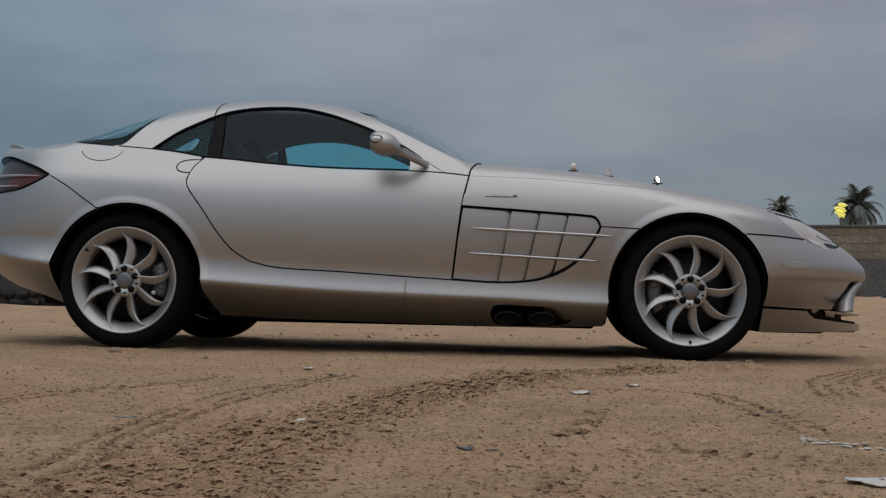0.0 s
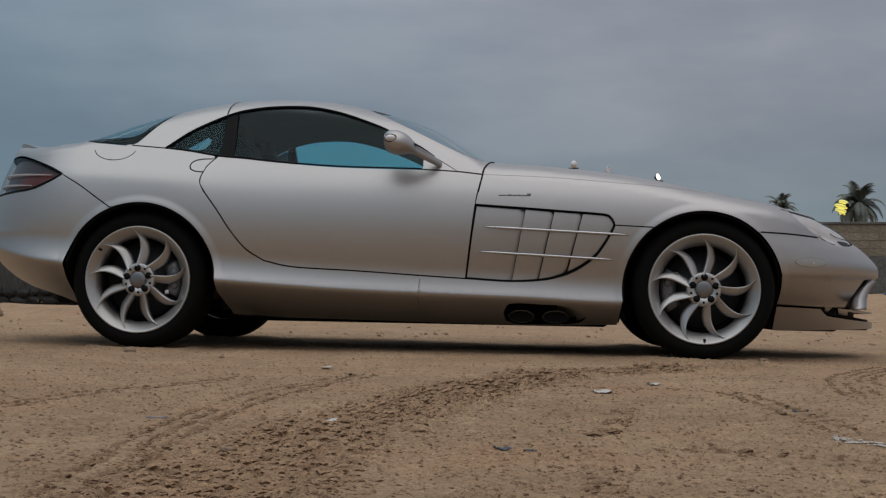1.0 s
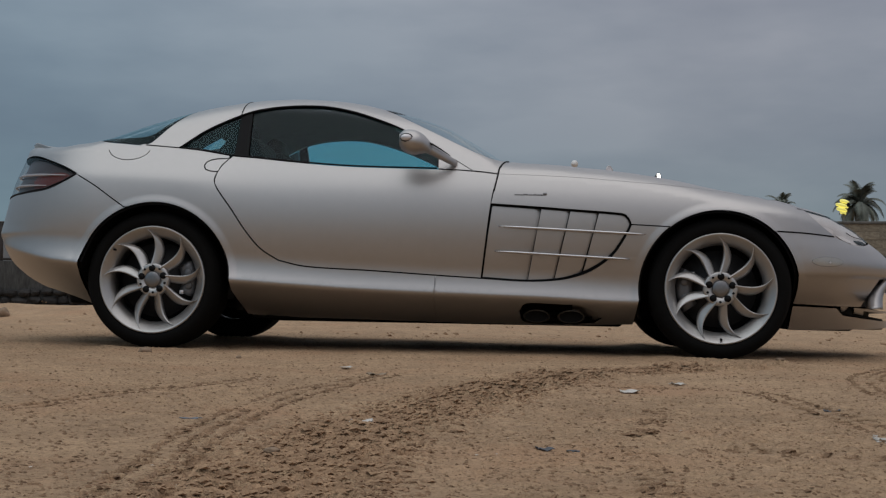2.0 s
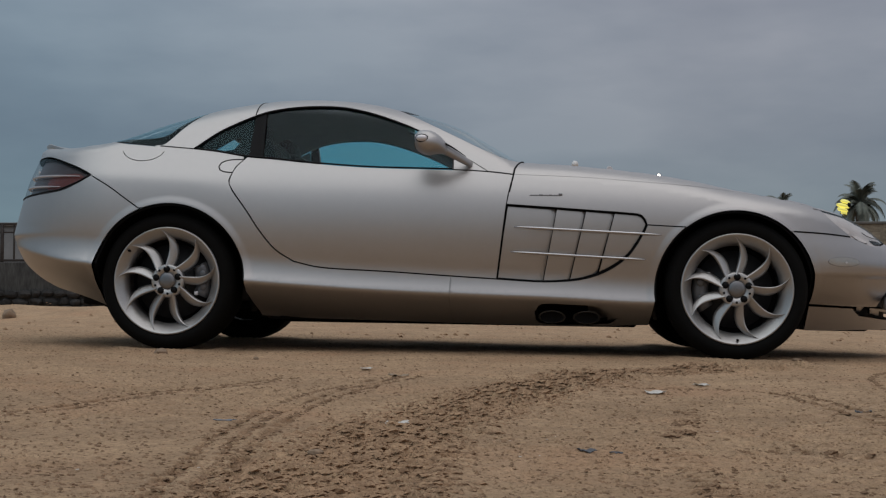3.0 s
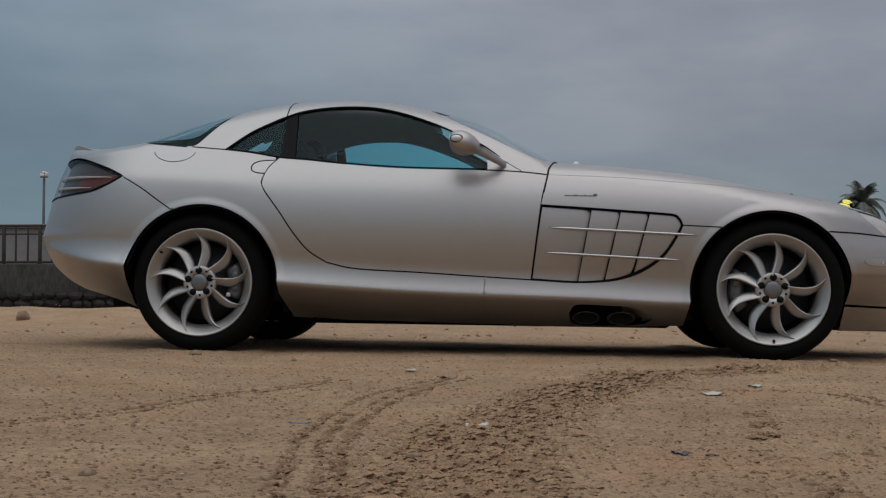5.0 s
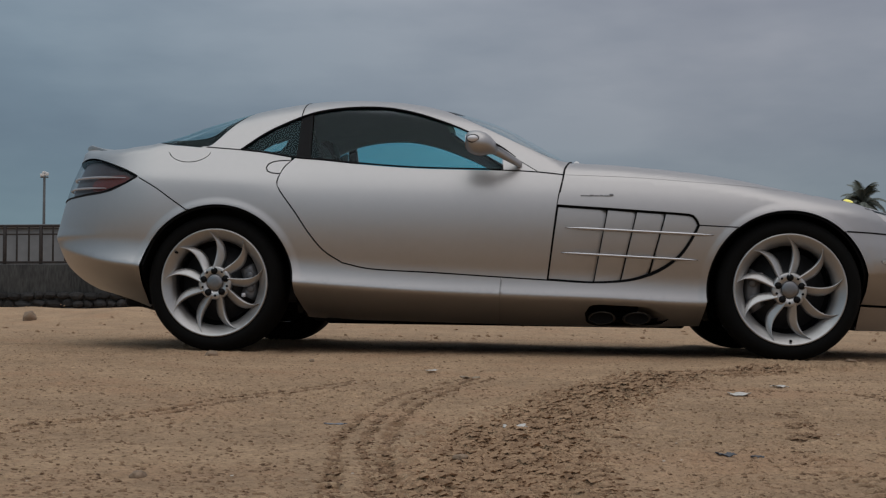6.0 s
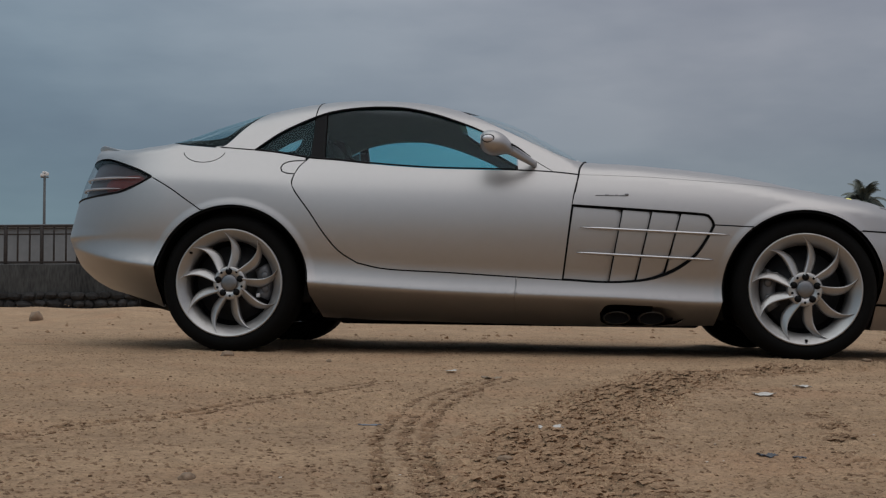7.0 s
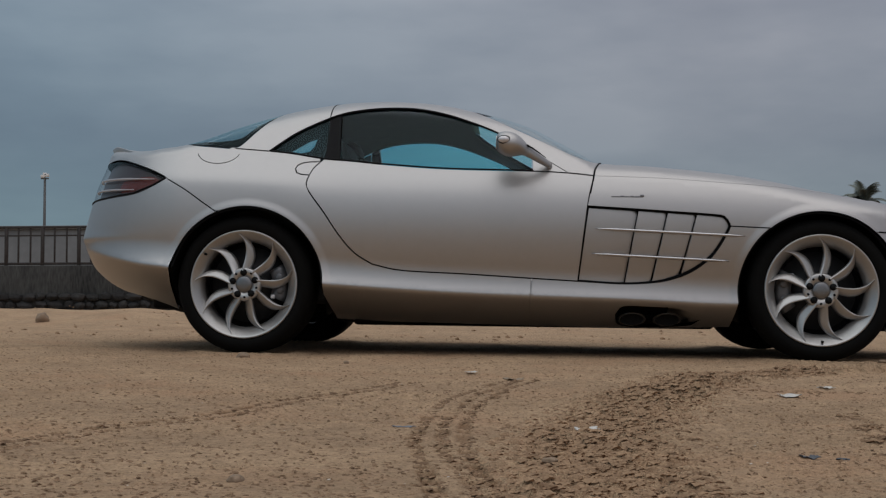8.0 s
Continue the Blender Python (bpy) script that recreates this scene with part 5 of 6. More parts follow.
def sand_material():
    m = material("sand", (0.438, 0.298, 0.184), 0.97, vary=0.09, scale=2.2, color2=(0.362, 0.243, 0.150), spec=0.15)
    t = m.node_tree
    b = t.nodes["Principled BSDF"]
    where = t.nodes.new("ShaderNodeTexCoord").outputs["Object"]
    old = b.inputs["Base Color"].links[0].from_socket
    # reddish soil in patches
    soil = t.nodes.new("ShaderNodeTexNoise")
    soil.inputs["Scale"].default_value, soil.inputs["Detail"].default_value, soil.inputs["Roughness"].default_value = 1.7, 5, 0.65
    t.links.new(where, soil.inputs["Vector"])
    some = t.nodes.new("ShaderNodeMapRange")
    some.inputs[1].default_value, some.inputs[2].default_value, some.inputs[4].default_value = 0.50, 0.68, 0.75
    t.links.new(soil.outputs[0], some.inputs[0])
    red = t.nodes.new("ShaderNodeMix")
    red.data_type = "RGBA"
    red.inputs[7].default_value = (0.420, 0.260, 0.156, 1)
    t.links.new(some.outputs[0], red.inputs[0])
    t.links.new(old, red.inputs[6])
    old = red.outputs[2]
    # grains and pale shell bits; the dark specks stand for shaded pits
    specks = t.nodes.new("ShaderNodeTexNoise")
    specks.inputs["Scale"].default_value, specks.inputs["Detail"].default_value, specks.inputs["Roughness"].default_value = 95, 6, 0.72
    t.links.new(where, specks.inputs["Vector"])
    r = t.nodes.new("ShaderNodeValToRGB")
    e = r.color_ramp.elements
    e[0].position, e[0].color = 0.33, (0.34, 0.28, 0.24, 1)
    e[1].position, e[1].color = 0.44, (1, 1, 1, 1)
    k = e.new(0.68)
    k.color = (1.32, 1.33, 1.36, 1)
    t.links.new(specks.outputs[0], r.inputs[0])
    mul = t.nodes.new("ShaderNodeMix")
    mul.data_type, mul.blend_type = "RGBA", "MULTIPLY"
    mul.inputs[0].default_value = 1.0
    t.links.new(old, mul.inputs[6])
    t.links.new(r.outputs[0], mul.inputs[7])
    # shade of tyre prints and churned clumps, painted in as darker sand
    shade_attr = t.nodes.new("ShaderNodeAttribute")
    shade_attr.attribute_name = "shade_mask"
    pit_shade = t.nodes.new("ShaderNodeMix")
    pit_shade.data_type, pit_shade.blend_type = "RGBA", "MULTIPLY"
    pit_shade.inputs[7].default_value = (0.50, 0.44, 0.40, 1)
    t.links.new(shade_attr.outputs["Fac"], pit_shade.inputs[0])
    t.links.new(mul.outputs[2], pit_shade.inputs[6])
    t.links.new(pit_shade.outputs[2], b.inputs["Base Color"])
    prev = None
    for scale, dist, lo, hi in ((75, 0.0022, 0.42, 0.62), (190, 0.0016, 0.36, 0.66), (800, 0.0005, 0.30, 0.70)):
        n = t.nodes.new("ShaderNodeTexNoise")
        n.inputs["Scale"].default_value, n.inputs["Detail"].default_value, n.inputs["Roughness"].default_value = scale, 4, 0.6
        t.links.new(where, n.inputs["Vector"])
        step = t.nodes.new("ShaderNodeMapRange")
        step.inputs[1].default_value, step.inputs[2].default_value = lo, hi
        t.links.new(n.outputs[0], step.inputs[0])
        bp = t.nodes.new("ShaderNodeBump")
        bp.inputs["Strength"].default_value, bp.inputs["Distance"].default_value = 1.0, dist
        t.links.new(step.outputs[0], bp.inputs["Height"])
        if prev:
            t.links.new(prev, bp.inputs["Normal"])
        prev = bp.outputs[0]
    t.links.new(prev, b.inputs["Normal"])
    return m


SAND = sand_material()
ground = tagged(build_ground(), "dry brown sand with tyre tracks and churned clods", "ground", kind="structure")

# clods and grit lying on the sand
CLOD = material("clod_sand", (0.380, 0.250, 0.154), 0.95, vary=0.15, scale=30, color2=(0.24, 0.150, 0.092), spec=0.15, bump=0.002, bump_scale=150)


# sand darkened to stand for the shaded faces of crumbs and grit
SHADE_SAND = material("shade_sand", (0.290, 0.186, 0.114), 0.95, vary=0.2, scale=30, color2=(0.170, 0.106, 0.066), spec=0.15, bump=0.002, bump_scale=150)


def scatter(name, count, region, sizes, mat, label, seed, flat=0.6, power=3.2, lift=0.15):
    """Many small irregular stones in one mesh."""
    rng = np.random.default_rng(seed)
    bv = np.array([(1, 0, 0), (-0.5, 0.87, 0), (-0.5, -0.87, 0), (0.5, 0.87, 0.55), (-1, 0, 0.55), (0.5, -0.87, 0.55), (0, 0, 1)], float)
    bf = np.array([(0, 3, 5), (1, 4, 3), (2, 5, 4), (0, 1, 3), (1, 2, 4), (2, 0, 5), (3, 4, 6), (4, 5, 6), (5, 3, 6)])
    xy = region(rng, count)
    count = len(xy)
    size = sizes[0] + (sizes[1] - sizes[0]) * rng.random(count) ** power
    jag = 1 + 0.7 * (rng.random((count, len(bv), 1)) - 0.5)
    v = bv[None] * jag * size[:, None, None]
    v = v * np.stack([0.8 + 0.9 * rng.random(count), 0.7 + 0.5 * rng.random(count), flat * (0.7 + 0.6 * rng.random(count))], 1)[:, None]
    z = sand_height(xy[:, 0].copy(), xy[:, 1].copy()) + size * flat * lift
    v = v + np.concatenate([xy, z[:, None]], 1)[:, None]
    f = (bf[None] + (np.arange(count) * len(bv))[:, None, None]).reshape(-1, 3)
    me = bpy.data.meshes.new(name)
    me.from_pydata(v.reshape(-1, 3).tolist(), [], f.tolist())
    return tagged(link(name, me, mat), label, "gravel", kind="stuff")


def in_churn(rng, n):
    p = np.array(run(CHURN, 0.02))
    q = p[(0.90 * len(p) * rng.random(n) ** 0.92).astype(int)]
    return q + rng.normal(0, 0.070, (n, 2)) * (1.0, 0.8)


def in_tracks(rng, n):
    """Crumbs in rows, as a tread leaves them."""
    out = []
    for line, half, rows in TRACKS:
        p = np.repeat(np.array(run(line, 0.011)), 4, axis=0)
        d = np.gradient(p[::4], axis=0)
        d = np.repeat(d / np.linalg.norm(d, axis=1, keepdims=True), 4, axis=0)
        for k in range(rows):
            side = ((k + 0.5) / rows * 2 - 1) * half + rng.uniform(-0.009, 0.009, (len(p), 1))
            q = p + np.stack([-d[:, 1], d[:, 0]], 1) * side
            keep = (np.arange(len(q)) % 14 < 8) & (rng.random(len(q)) < 0.9) & (ripple(q[:, 0], q[:, 1], 0.30, 90 + k) > -0.55)
            out.append(q[keep] + rng.normal(0, 0.003, (int(keep.sum()), 2)))
    for line, half, pitch in RIBS:       # crumbs along each tread bar
        p = np.array(run(line, pitch))
        d = np.gradient(p, axis=0)
        d = d / np.linalg.norm(d, axis=1, keepdims=True)
        for side in np.linspace(-0.95, 0.95, 19):
            q = p + np.stack([-d[:, 1], d[:, 0]], 1) * side * half
            keep = ripple(q[:, 0], q[:, 1], 0.14, 97) > -0.35
            out.append(q[keep] + rng.normal(0, 0.002, (int(keep.sum()), 2)))
    return np.concatenate(out)


def in_front(rng, n):
    d = 1.4 + 7.5 * rng.random(n) ** 1.7
    x = 1.75 + (rng.random(n) - 0.5) * (0.9 + d * 0.85)
    return np.stack([x - 0.09 * d + 0.1, -5.9 + d], 1)


def far_field(rng, n):
    return np.stack([rng.uniform(-9, 12, n), 2.5 + 26 * rng.random(n) ** 1.3], 1)


scatter("churned_clods", 48000, in_churn, (0.0010, 0.0078), CLOD, "crumbled brown sand clods in a churned track", 3, 0.8, 2.2, -0.25)
scatter("track_crumbs", 0, in_tracks, (0.0018, 0.0066), SHADE_SAND, "small sand crumbs in rows along tyre tracks", 4, 0.8, 1.4, -0.2)
scatter("sand_grit", 40000, in_front, (0.0006, 0.0046), SHADE_SAND, "scattered brown grit on the sand", 5, 0.8, 2.4, -0.2)
SHELL = material("shell_bits", (0.62, 0.58, 0.52), 0.8, vary=0.15, scale=60)
scatter("shell_bits", 300, in_front, (0.0008, 0.0034), SHELL, "pale shell fragments on the sand", 6, 0.35)
scatter("far_clods", 5000, far_field, (0.003, 0.016), CLOD, "lumps of dry sand beyond the car", 7, 0.95)
# ---- wall, railing and what stands beyond ----
PLASTER = material("old_plaster", (0.044, 0.044, 0.042), 0.9, vary=0.40, scale=1.2, color2=(0.019, 0.019, 0.0185), bump=0.004, bump_scale=14, stretch=(1.6, 1, 0.35))
RUBBLE = material("dark_rubble", (0.026, 0.024, 0.023), 0.9, vary=0.35, scale=3, color2=(0.013, 0.012, 0.012), bump=0.02, bump_scale=9, spread=0.35)
BLOCK = material("block_stone", (0.235, 0.205, 0.155), 0.92, vary=0.22, scale=5, color2=(0.145, 0.125, 0.095), bump=0.012, bump_scale=22, spread=0.16)
MORTAR = material("mortar", (0.19, 0.166, 0.127), 0.95, vary=0.25, scale=4, bump=0.01, bump_scale=25)
RENDER_GREY = material("grey_render", (0.115, 0.112, 0.105), 0.92, vary=0.22, scale=1.4, color2=(0.080, 0.078, 0.074), bump=0.008, bump_scale=18)
IRON = material("rusty_iron", (0.040, 0.033, 0.030), 0.7, 0.3, vary=0.3, scale=8, color2=(0.026, 0.022, 0.021))
POLE = material("pole_metal", (0.10, 0.10, 0.10), 0.6, 0.5, vary=0.2, scale=3)
BARK = material("palm_bark", (0.085, 0.065, 0.048), 0.9, vary=0.3, scale=4, bump=0.03, bump_scale=10)
# leaf colour paled to stand for haze at that distance
FROND = material("hazed_palm_leaf", (0.150, 0.165, 0.135), 0.7, vary=0.25, scale=1.5, color2=(0.100, 0.112, 0.095))
HAZE = material("far_concrete", (0.17, 0.175, 0.18), 0.9, vary=0.12, scale=0.15)
WALL_Y = 34.0
EYE = Vector((1.741, -5.895, 0.2375))


def set_back(ob, factor):
    """Moves a finished thing that many times farther from the viewing spot, at a size to suit."""
    bpy.context.view_layer.update()
    ob.matrix_world = Matrix.Translation(EYE) @ Matrix.Scale(factor, 4) @ Matrix.Translation(-EYE) @ ob.matrix_world
    return ob


# low wall with a railing, then a full-height block wall
bm = bmesh.new()
box(bm, (-70, WALL_Y, -0.6), (6.0, WALL_Y + 0.35, 1.46), 0.03)
wl = part("wall_low", bm, PLASTER, None)
tagged(wl, "streaked grey plaster wall over dark rubble", "wall", kind="structure")
bm = bmesh.new()
box(bm, (6.0, WALL_Y, -0.6), (80, WALL_Y + 0.35, 2.62), 0.02)
wh = part("wall_high", bm, MORTAR, None)
tagged(wh, "tall wall of tan stone blocks over grey render", "wall", kind="structure")
bm = bmesh.new()
box(bm, (6.0, WALL_Y - 0.09, -0.6), (80, WALL_Y + 0.0, 1.62), 0.02)
part("plinth", bm, RENDER_GREY, wh, "dark grey rendered plinth")
bm = bmesh.new()
box(bm, (6.0, WALL_Y - 0.06, 2.62), (80, WALL_Y + 0.41, 2.70), 0.015)
part("coping", bm, RENDER_GREY, wh)

rng = np.random.default_rng(11)
shapes = []
for k in range(6):       # six block shapes, shared
    bm = bmesh.new()
    box(bm, (-0.5, -0.5, -0.5), (0.5, 0.5, 0.5), 0.07, 1)
    for v in bm.verts:
        v.co += Vector(rng.uniform(-0.035, 0.035, 3))
    me = bpy.data.meshes.new("block")
    bm.to_mesh(me)
    bm.free()
    me.materials.append(BLOCK)
    shapes.append(me)
for row in range(4):
    x = 8.6 + (0.2 if row % 2 else 0.0)
    while x < 15.5:
        w = rng.uniform(0.34, 0.62)
        ob = new("block", shapes[rng.integers(6)])
        ob.parent = wh
        ob.matrix_world = Matrix.LocRotScale((x + w / 2, WALL_Y + 0.02, 1.62 + 0.25 * row + 0.125), None, (w - 0.006, 0.07 + rng.uniform(-0.02, 0.02), 0.246))
        x += w
stones = []
for k in range(6):
    bm = bmesh.new()
    bmesh.ops.create_icosphere(bm, subdivisions=2, radius=0.5)
    for v in bm.verts:
        v.co *= 1 + 0.28 * noise.noise(v.co * 2.2 + Vector((k * 7.0, 0, 0)))
        v.co.z = max(-0.42, min(0.42, v.co.z))
    me = bpy.data.meshes.new("stone")
    bm.to_mesh(me)
    bm.free()
    me.materials.append(RUBBLE)
    stones.append(me)
for row in range(3):
    x = -19.5
    while x < -9.5:
        w = rng.uniform(0.28, 0.62)
        ob = new("stone", stones[rng.integers(6)])
        ob.parent = wl
        ob.matrix_world = Matrix.LocRotScale((x + w / 2, WALL_Y - 0.03, -0.10 + 0.26 * row + rng.uniform(-0.03, 0.03)), Euler((0, 0, rng.uniform(-0.5, 0.5))), (w * 1.12, 0.34, rng.uniform(0.26, 0.36)))
        x += w

rail = tagged(new("railing"), "dark iron railing on top of a low wall", "railing")
rail.location = (0, WALL_Y + 0.12, 0)


def iron_bar(name, lo, hi):
    bm = bmesh.new()
    box(bm, lo, hi, 0.008, 1)
    return part(name, bm, IRON, rail)


iron_bar("top_rail", (-40, -0.04, 2.67), (4, 0.04, 2.75))
iron_bar("middle_rail", (-40, -0.025, 2.415), (4, 0.025, 2.465))
iron_bar("bottom_rail", (-40, -0.035, 1.48), (4, 0.035, 1.56))
for k in range(60):
    x = -16.03 + 0.407 * (k - 22)
    if -30 < x < -3:
        if (k - 22) % 3 == 0:
            iron_bar("post", (x - 0.05, -0.05, 1.24), (x + 0.05, 0.05, 2.70))
        else:
            iron_bar("baluster", (x - 0.026, -0.025, 1.50), (x + 0.026, 0.025, 2.70))

for ob in (wl, wh, rail):
    set_back(ob, 2.53)

# long hazy building far beyond the railing
far_b = tagged(new("distant_building"), "long low grey building in the haze", "building")
far_b.location = (0, 130, 0)
bm = bmesh.new()
box(bm, (-110, 0, -1), (-25, 14, 8.4), 0.1)
part("wall", bm, HAZE, far_b)
bm = bmesh.new()
box(bm, (-110.5, -0.4, 8.4), (-24.5, 14.4, 8.8), 0.05)
part("roof", bm, HAZE, far_b)


def flood_pole(x, y, height, lit, aim, count=1):
    lp = tagged(new("flood_light"), "tall metal flood light pole, lamp " + ("lit" if lit else "off"), "street lamp", "flood lights round the lot")
    lp.location = (x, y, 0)
    bm = bmesh.new()
    tube(bm, [(0, 0, -0.5), (0, 0, height * 0.5), (0, 0, height)], [0.10, 0.085, 0.065], 12)
    part("pole", bm, POLE, lp)
    bm = bmesh.new()
    box(bm, (-0.26, -0.04, height - 0.02), (0.26, 0.04, height + 0.05), 0.01)
    part("bracket", bm, POLE, lp)
    for k in range(count):
        dx = 0.0 if count == 1 else (-0.16 + 0.32 * k)
        m = pose(dx, -0.08, height + 0.22, -12, 0, aim)
        bm = bmesh.new()
        lathe(bm, [(0.001, 0.20), (0.09, 0.18), (0.15, 0.08), (0.185, 0.0), (0.20, -0.03), (0.175, -0.03)], 20)
        bmesh.ops.transform(bm, matrix=m, verts=bm.verts)
        head = part("lamp_head", bm, POLE if lit else LAMP_SILVER, lp)
        bm = bmesh.new()
        lathe(bm, [(0.001, -0.012), (0.172, -0.012)], 20)
        bmesh.ops.transform(bm, matrix=m, verts=bm.verts)
        part("glass", bm, BULB if lit else LAMP_WHITE, head)
    return set_back(lp, 2.37)


BULB = glow("lit_bulb", (1.0, 0.97, 0.90), 3.0)
flood_pole(3.24, 60, 7.10, False, 150)
flood_pole(5.04, 60, 6.80, False, 30)
flood_pole(7.58, 60, 6.42, True, 48)

post = tagged(new("street_lamp"), "tall grey lamp mast far beyond the railing", "street lamp")
post.location = (-115.6, 280, 0)
bm = bmesh.new()
tube(bm, [(0, 0, -0.5), (0, 0, 15), (0, 0, 29.6)], [0.38, 0.34, 0.28], 10)
part("pole", bm, POLE, post)
bm = bmesh.new()
for dx, dz, w in ((-0.45, 0.0, 0.50), (0.45, 0.25, 0.50), (0.0, 0.5, 0.45)):
    box(bm, (dx - w, -0.35, 29.5 + dz), (dx + w, 0.35, 30.2 + dz), 0.12, 2)
part("lamp_head", bm, LAMP_SILVER, post, "pale cluster of lamps")
bm = bmesh.new()
box(bm, (-0.9, -0.25, 29.2), (0.9, 0.25, 29.5), 0.05)
part("bracket", bm, POLE, post)

# yellow lantern above the wall
YELLOW = glow("yellow_shade", (0.74, 0.68, 0.17), 0.55)
lan = tagged(new("lantern"), "round yellow slatted lantern on a short post", "lantern")
lan.location = (11.32, 35.5, 0)
bm = bmesh.new()
tube(bm, [(0, 0, 0), (0, 0, 3.05)], 0.04, 10)
part("post", bm, POLE, lan)
bm = bmesh.new()
ball(bm, (0.10, -0.22, 3.31), (0.055, 0.03, 0.075), 12, 8)
part("knob", bm, BLACK, lan)
for k, (z, r, dx) in enumerate(((3.07, 0.10, -0.02), (3.17, 0.17, -0.06), (3.30, 0.20, -0.05), (3.43, 0.15, 0.03))):
    bm = bmesh.new()
    lathe(bm, [(r * 0.92, z - 0.040), (r, z - 0.018), (r, z + 0.014), (r * 0.80, z + 0.045), (r * 0.45, z + 0.062)], 24)
    for v in bm.verts:
        v.co = Vector((v.co.x + dx, v.co.z, v.co.y - 0.25 * v.co.x))
    part("slat", bm, YELLOW, lan)
set_back(lan, 2.51)


def palm(x, y, height, reach, seed, fronds=34):
    r = random.Random(seed)
    tree = tagged(new("palm_tree"), "date palm with a dark ragged crown", "palm tree", "palms beyond the wall")
    tree.location = (x, y, 0)
    bm = bmesh.new()
    tube(bm, [(0, 0, -0.5), (0.1, 0, height * 0.4), (0.05, 0.1, height * 0.8), (0, 0, height)], [0.42, 0.36, 0.36, 0.46], 14)
    part("trunk", bm, BARK, tree)
    verts, faces = [], []
    for k in range(fronds):
        az = 2 * math.pi * (k * 0.382 + r.uniform(-0.03, 0.03))
        lift = radians(r.choice((84, 72, 60, 46, 30, 14, 2, -6)) + r.uniform(-8, 8))
        length = reach * r.uniform(0.85, 1.12)
        p, d = Vector((0, 0, height + 0.1)), lift
        out = Vector((math.cos(az), math.sin(az), 0))
        side = Vector((-math.sin(az), math.cos(az), 0))
        n = 16
        for i in range(n):
            t = i / (n - 1)
            step = length / n
            way = out * math.cos(d) + Vector((0, 0, math.sin(d)))
            up = side.cross(way)
            q = p + way * step
            b0 = len(verts)
            w = 0.035 * (1 - t) + 0.008          # rachis
            verts += [tuple(p - side * w), tuple(p + side * w), tuple(q + side * w * 0.9), tuple(q - side * w * 0.9)]
            faces.append((b0, b0 + 1, b0 + 2, b0 + 3))
            ll = 0.62 * math.sin(math.pi * (0.12 + 0.83 * t)) ** 0.7 * reach / 2.4
            for s in (-1, 1):
                for h in (0.0, 0.5):
                    base = p + way * step * h
                    tip = base + (side * s * 0.80 + way * 0.55 - Vector((0, 0, 0.22)) + up * 0.18).normalized() * ll * r.uniform(0.8, 1.1)
                    b0 = len(verts)
                    e = way * 0.055
                    verts += [tuple(base - e), tuple(base + e), tuple(tip)]
                    faces.append((b0, b0 + 1, b0 + 2))
            p = q
            d -= radians(4.5 + 4.2 * t) * (0.6 + 0.6 * math.cos(d))
    me = bpy.data.meshes.new("crown")
    me.from_pydata(verts, [], faces)
    link("crown", me, FROND, tree)
    return tree


palm(29.9, 110, 8.8, 2.75, 5, 58)
palm(30.4, 150, 11.4, 2.6, 8, 46)

# crumpled blue sheet at the foot of the wall
TARP = material("blue_sheet", (0.03, 0.11, 0.24), 0.5, vary=0.2, scale=3, color2=(0.02, 0.07, 0.16))
bm = bmesh.new()
bmesh.ops.create_grid(bm, x_segments=30, y_segments=10, size=1)
for v in bm.verts:
    v.co = Vector((v.co.x * 0.75, v.co.y * 0.3, 0.09 + 0.10 * noise.noise(v.co * 2.6) + 0.04 * noise.noise(v.co * 7) - 0.10 * abs(v.co.x) ** 3))
bmesh.ops.solidify(bm, geom=bm.faces[:], thickness=0.006)
tarp = part("plastic_sheet", bm, TARP, None)
tagged(tarp, "crumpled blue plastic sheet on the sand", "tarpaulin")
tarp.location = (12.6, 32.6, float(sand_height(np.array([12.6]), np.array([32.6]))[0]))

# ---- litter on the sand ----
PAPER = material("white_paper", (0.57, 0.54, 0.50), 0.8, vary=0.10, scale=30, color2=(0.50, 0.47, 0.43))
LEAF = material("dry_leaf", (0.26, 0.20, 0.14), 0.8, vary=0.2, scale=60)
BLUE = material("blue_plastic", (0.15, 0.165, 0.19), 0.5, vary=0.1, scale=60)
STONE = material("brown_stone", (0.24, 0.17, 0.115), 0.9, vary=0.25, scale=20, bump=0.004, bump_scale=60)


def on_sand(x, y):
    return float(sand_height(np.array([x]), np.array([y]))[0])


def scrap(name, x, y, sx, sy, turn, mat, label, category, curl=0.01, seed=0):
    bm = bmesh.new()
    bmesh.ops.create_grid(bm, x_segments=14, y_segments=7, size=0.5)
    r = random.Random(seed)
    cut = [v for v in bm.verts]
    for v in cut:
        e = 1 + 0.25 * noise.noise(Vector((v.co.x * 5 + seed, v.co.y * 5, 0)))
        v.co = Vector((v.co.x * sx * e, v.co.y * sy * e, curl * (0.5 + noise.noise(Vector((v.co.x * 4, v.co.y * 3, seed * 3.1)))) + 2.5 * curl * abs(v.co.x) ** 2))
    bmesh.ops.solidify(bm, geom=bm.faces[:], thickness=0.0012)
    ob = part(name, bm, mat, None)
    ob.matrix_world = pose(x, y, on_sand(x, y) + 0.002, 0, 0, turn)
    return tagged(ob, label, category)


flake = random.Random(31)
for i in range(60):
    t = flake.random()
    fx, fy = 2.535 + 0.15 * t + flake.gauss(0, 0.006), -3.37 - 0.10 * t + flake.gauss(0, 0.020)
    w = flake.uniform(0.004, 0.013)
    tagged(scrap("paper_scrap", fx, fy, w, w * flake.uniform(0.6, 1.2), flake.uniform(0, 180), PAPER, "torn flake of white paper on the sand", "paper", 0.0010, i), group="torn paper flakes")
scrap("paper_sheet", 2.545, -3.97, 0.10, 0.09, 15, PAPER, "flat piece of white card on the sand", "paper", 0.003, 21)
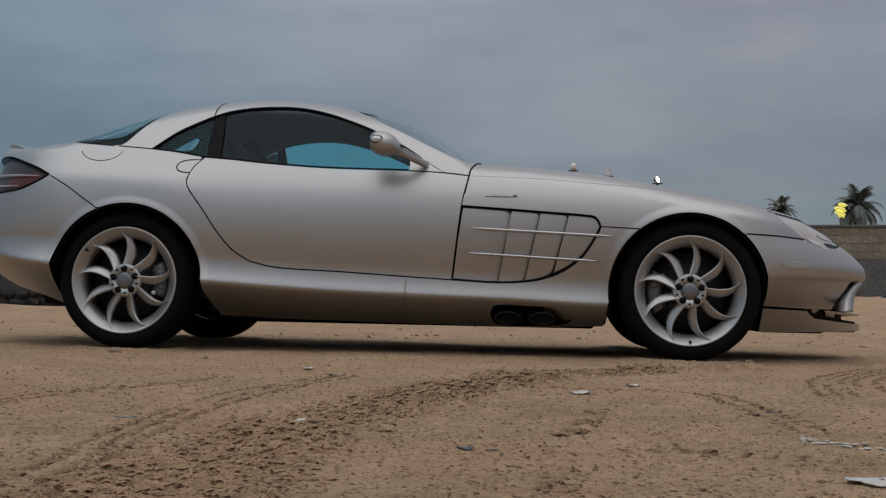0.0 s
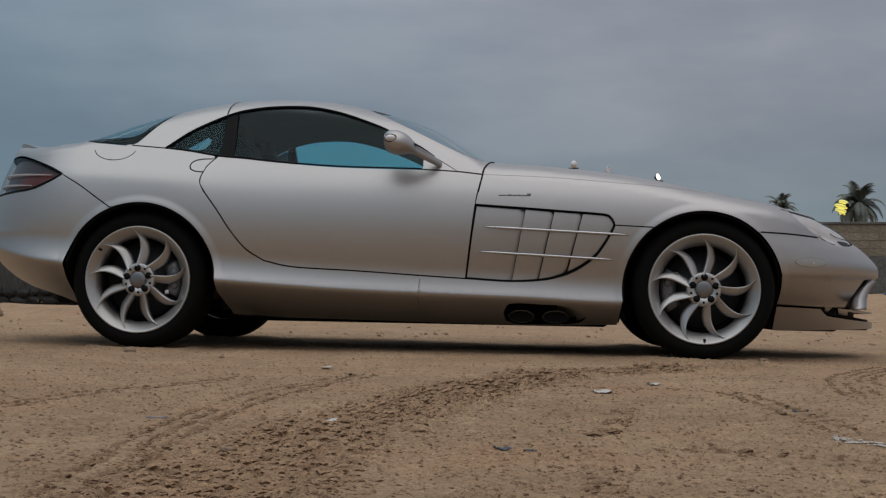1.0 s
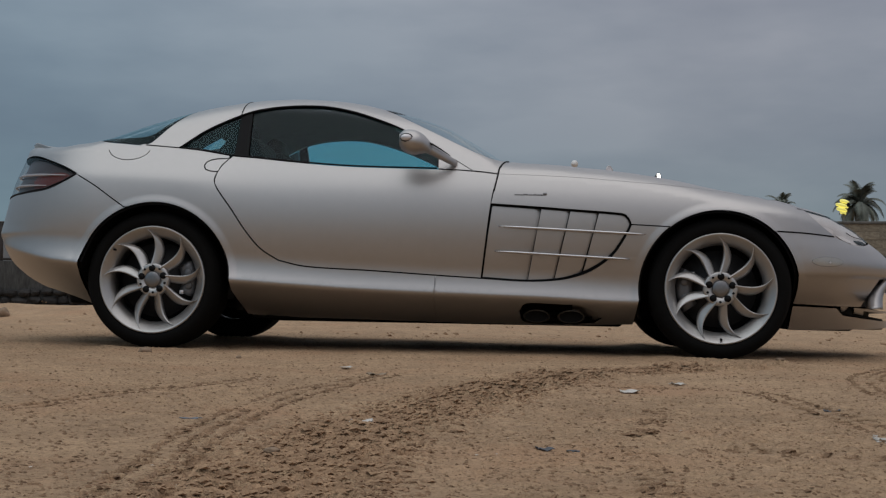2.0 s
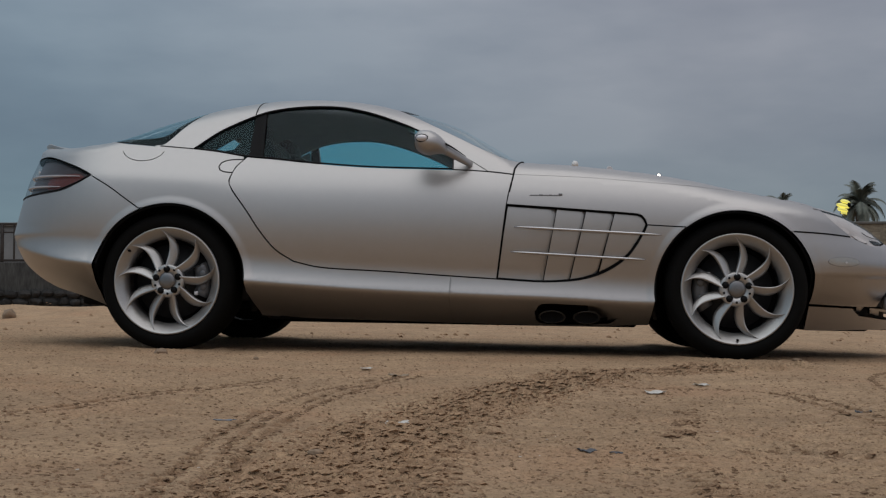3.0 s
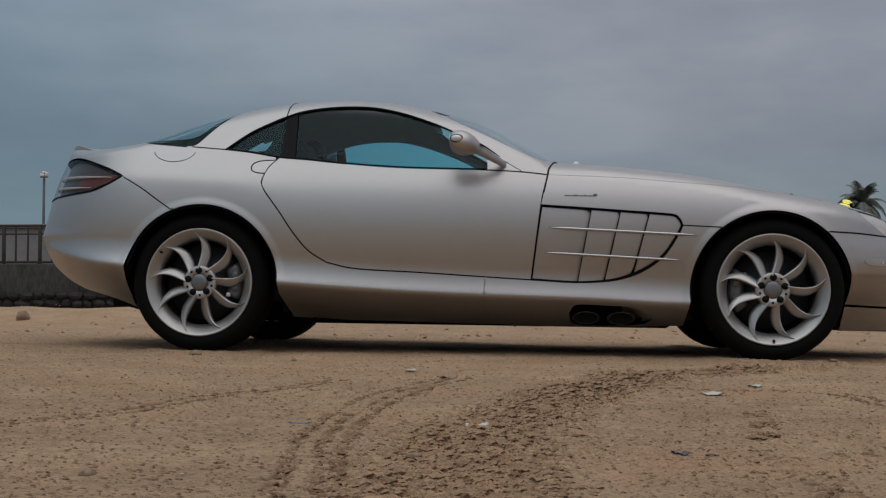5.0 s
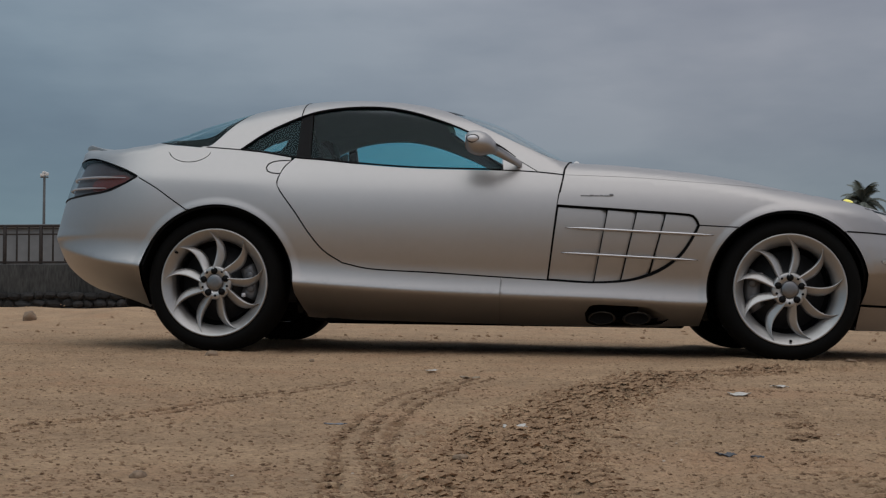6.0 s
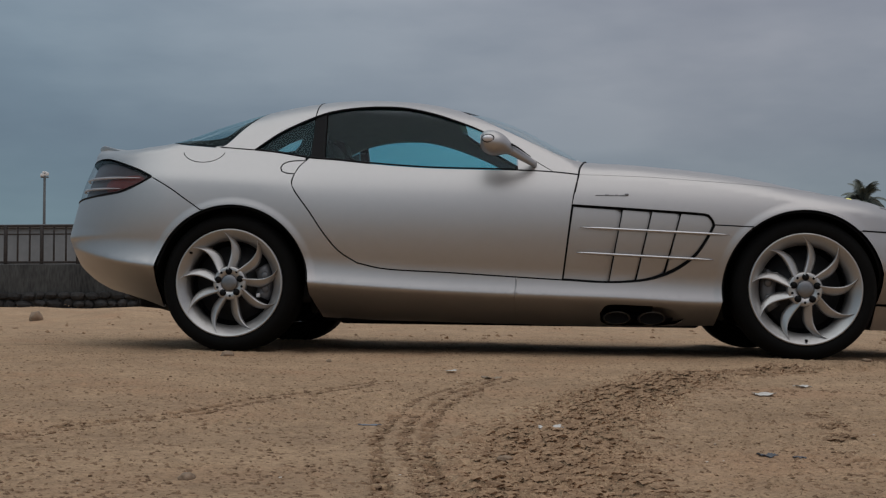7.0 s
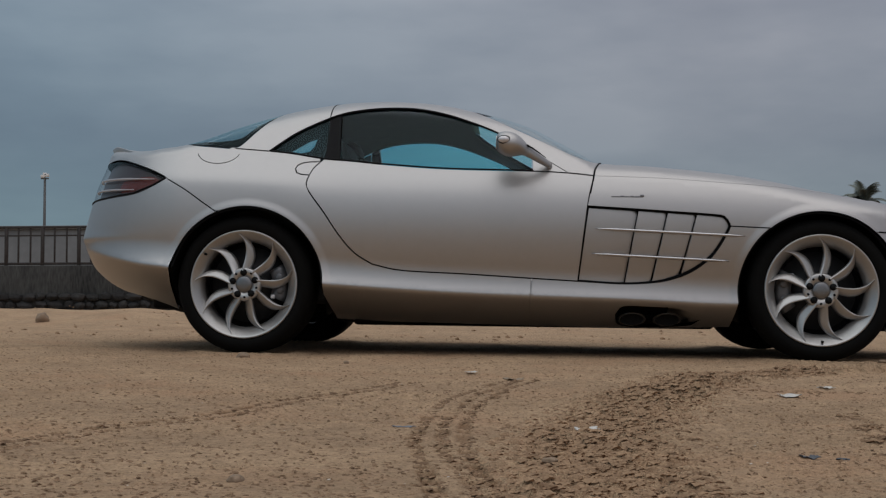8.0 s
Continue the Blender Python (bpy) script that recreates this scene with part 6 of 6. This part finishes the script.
scrap("paper_scrap", 1.525, -3.36, 0.045, 0.05, 8, PAPER, "small white paper scrap in churned sand", "paper", 0.006, 12)
scrap("paper_scrap", 2.14, -2.18, 0.055, 0.07, 0, PAPER, "small pale paper scrap beside tyre marks", "paper", 0.006, 13)
scrap("paper_scrap", 2.31, -1.86, 0.035, 0.05, 25, PAPER, "small pale paper scrap beside tyre marks", "paper", 0.004, 14)
scrap("paper_scrap", 1.175, -1.36, 0.035, 0.03, 25, PAPER, "tiny white paper scrap on smooth sand", "paper", 0.004, 15)
scrap("plastic_strip", 1.15, -3.29, 0.045, 0.012, 3, BLUE, "faded blue plastic strip on the sand", "plastic", 0.002, 16)
scrap("dry_leaf", 1.335, -1.73, 0.065, 0.03, -6, LEAF, "curled dry leaf lying on smooth sand", "leaf", 0.007, 17)
DARK = material("dark_scrap", (0.075, 0.078, 0.088), 0.6, vary=0.2, scale=60)
scrap("plastic_scrap", 1.895, -3.66, 0.026, 0.03, 20, DARK, "crumpled dark grey plastic scrap on the sand", "plastic", 0.004, 18)
scrap("plastic_scrap", 1.945, -3.69, 0.014, 0.02, 60, DARK, "small dark grey plastic scrap on the sand", "plastic", 0.003, 19)
scrap("dry_leaf", 2.598, -2.73, 0.034, 0.02, 5, DARK, "small dark dry leaf on the sand", "leaf", 0.008, 20)


def rock(x, y, size, label, seed):
    bm = bmesh.new()
    bmesh.ops.create_icosphere(bm, subdivisions=3, radius=1)
    for v in bm.verts:
        v.co *= 1 + 0.30 * noise.noise(v.co * 1.4 + Vector((seed * 5.0, 0, 0))) + 0.10 * noise.noise(v.co * 4 + Vector((seed, 2, 0)))
        v.co = Vector((v.co.x * size[0], v.co.y * size[1], v.co.z * size[2]))
    ob = part("rock", bm, STONE, None)
    ob.location = (x, y, on_sand(x, y) + size[2] * 0.4)
    return tagged(ob, label, "rock")


rock(1.00, -4.10, (0.011, 0.012, 0.007), "small brown stone on the sand", 1)
rock(1.45, -3.86, (0.012, 0.010, 0.006), "brown lump in churned sand", 2)
rock(0.09, -0.33, (0.030, 0.026, 0.018), "brown lump beside the rear tyre", 3)
rock(-4.05, 7.5, (0.075, 0.07, 0.075), "dark brown stone on the far sand", 4)
rock(2.97, 0.02, (0.022, 0.014, 0.010), "dark lump beside the front tyre", 6)
rock(0.62, -0.73, (0.011, 0.010, 0.009), "pale pebble on smooth sand", 5)
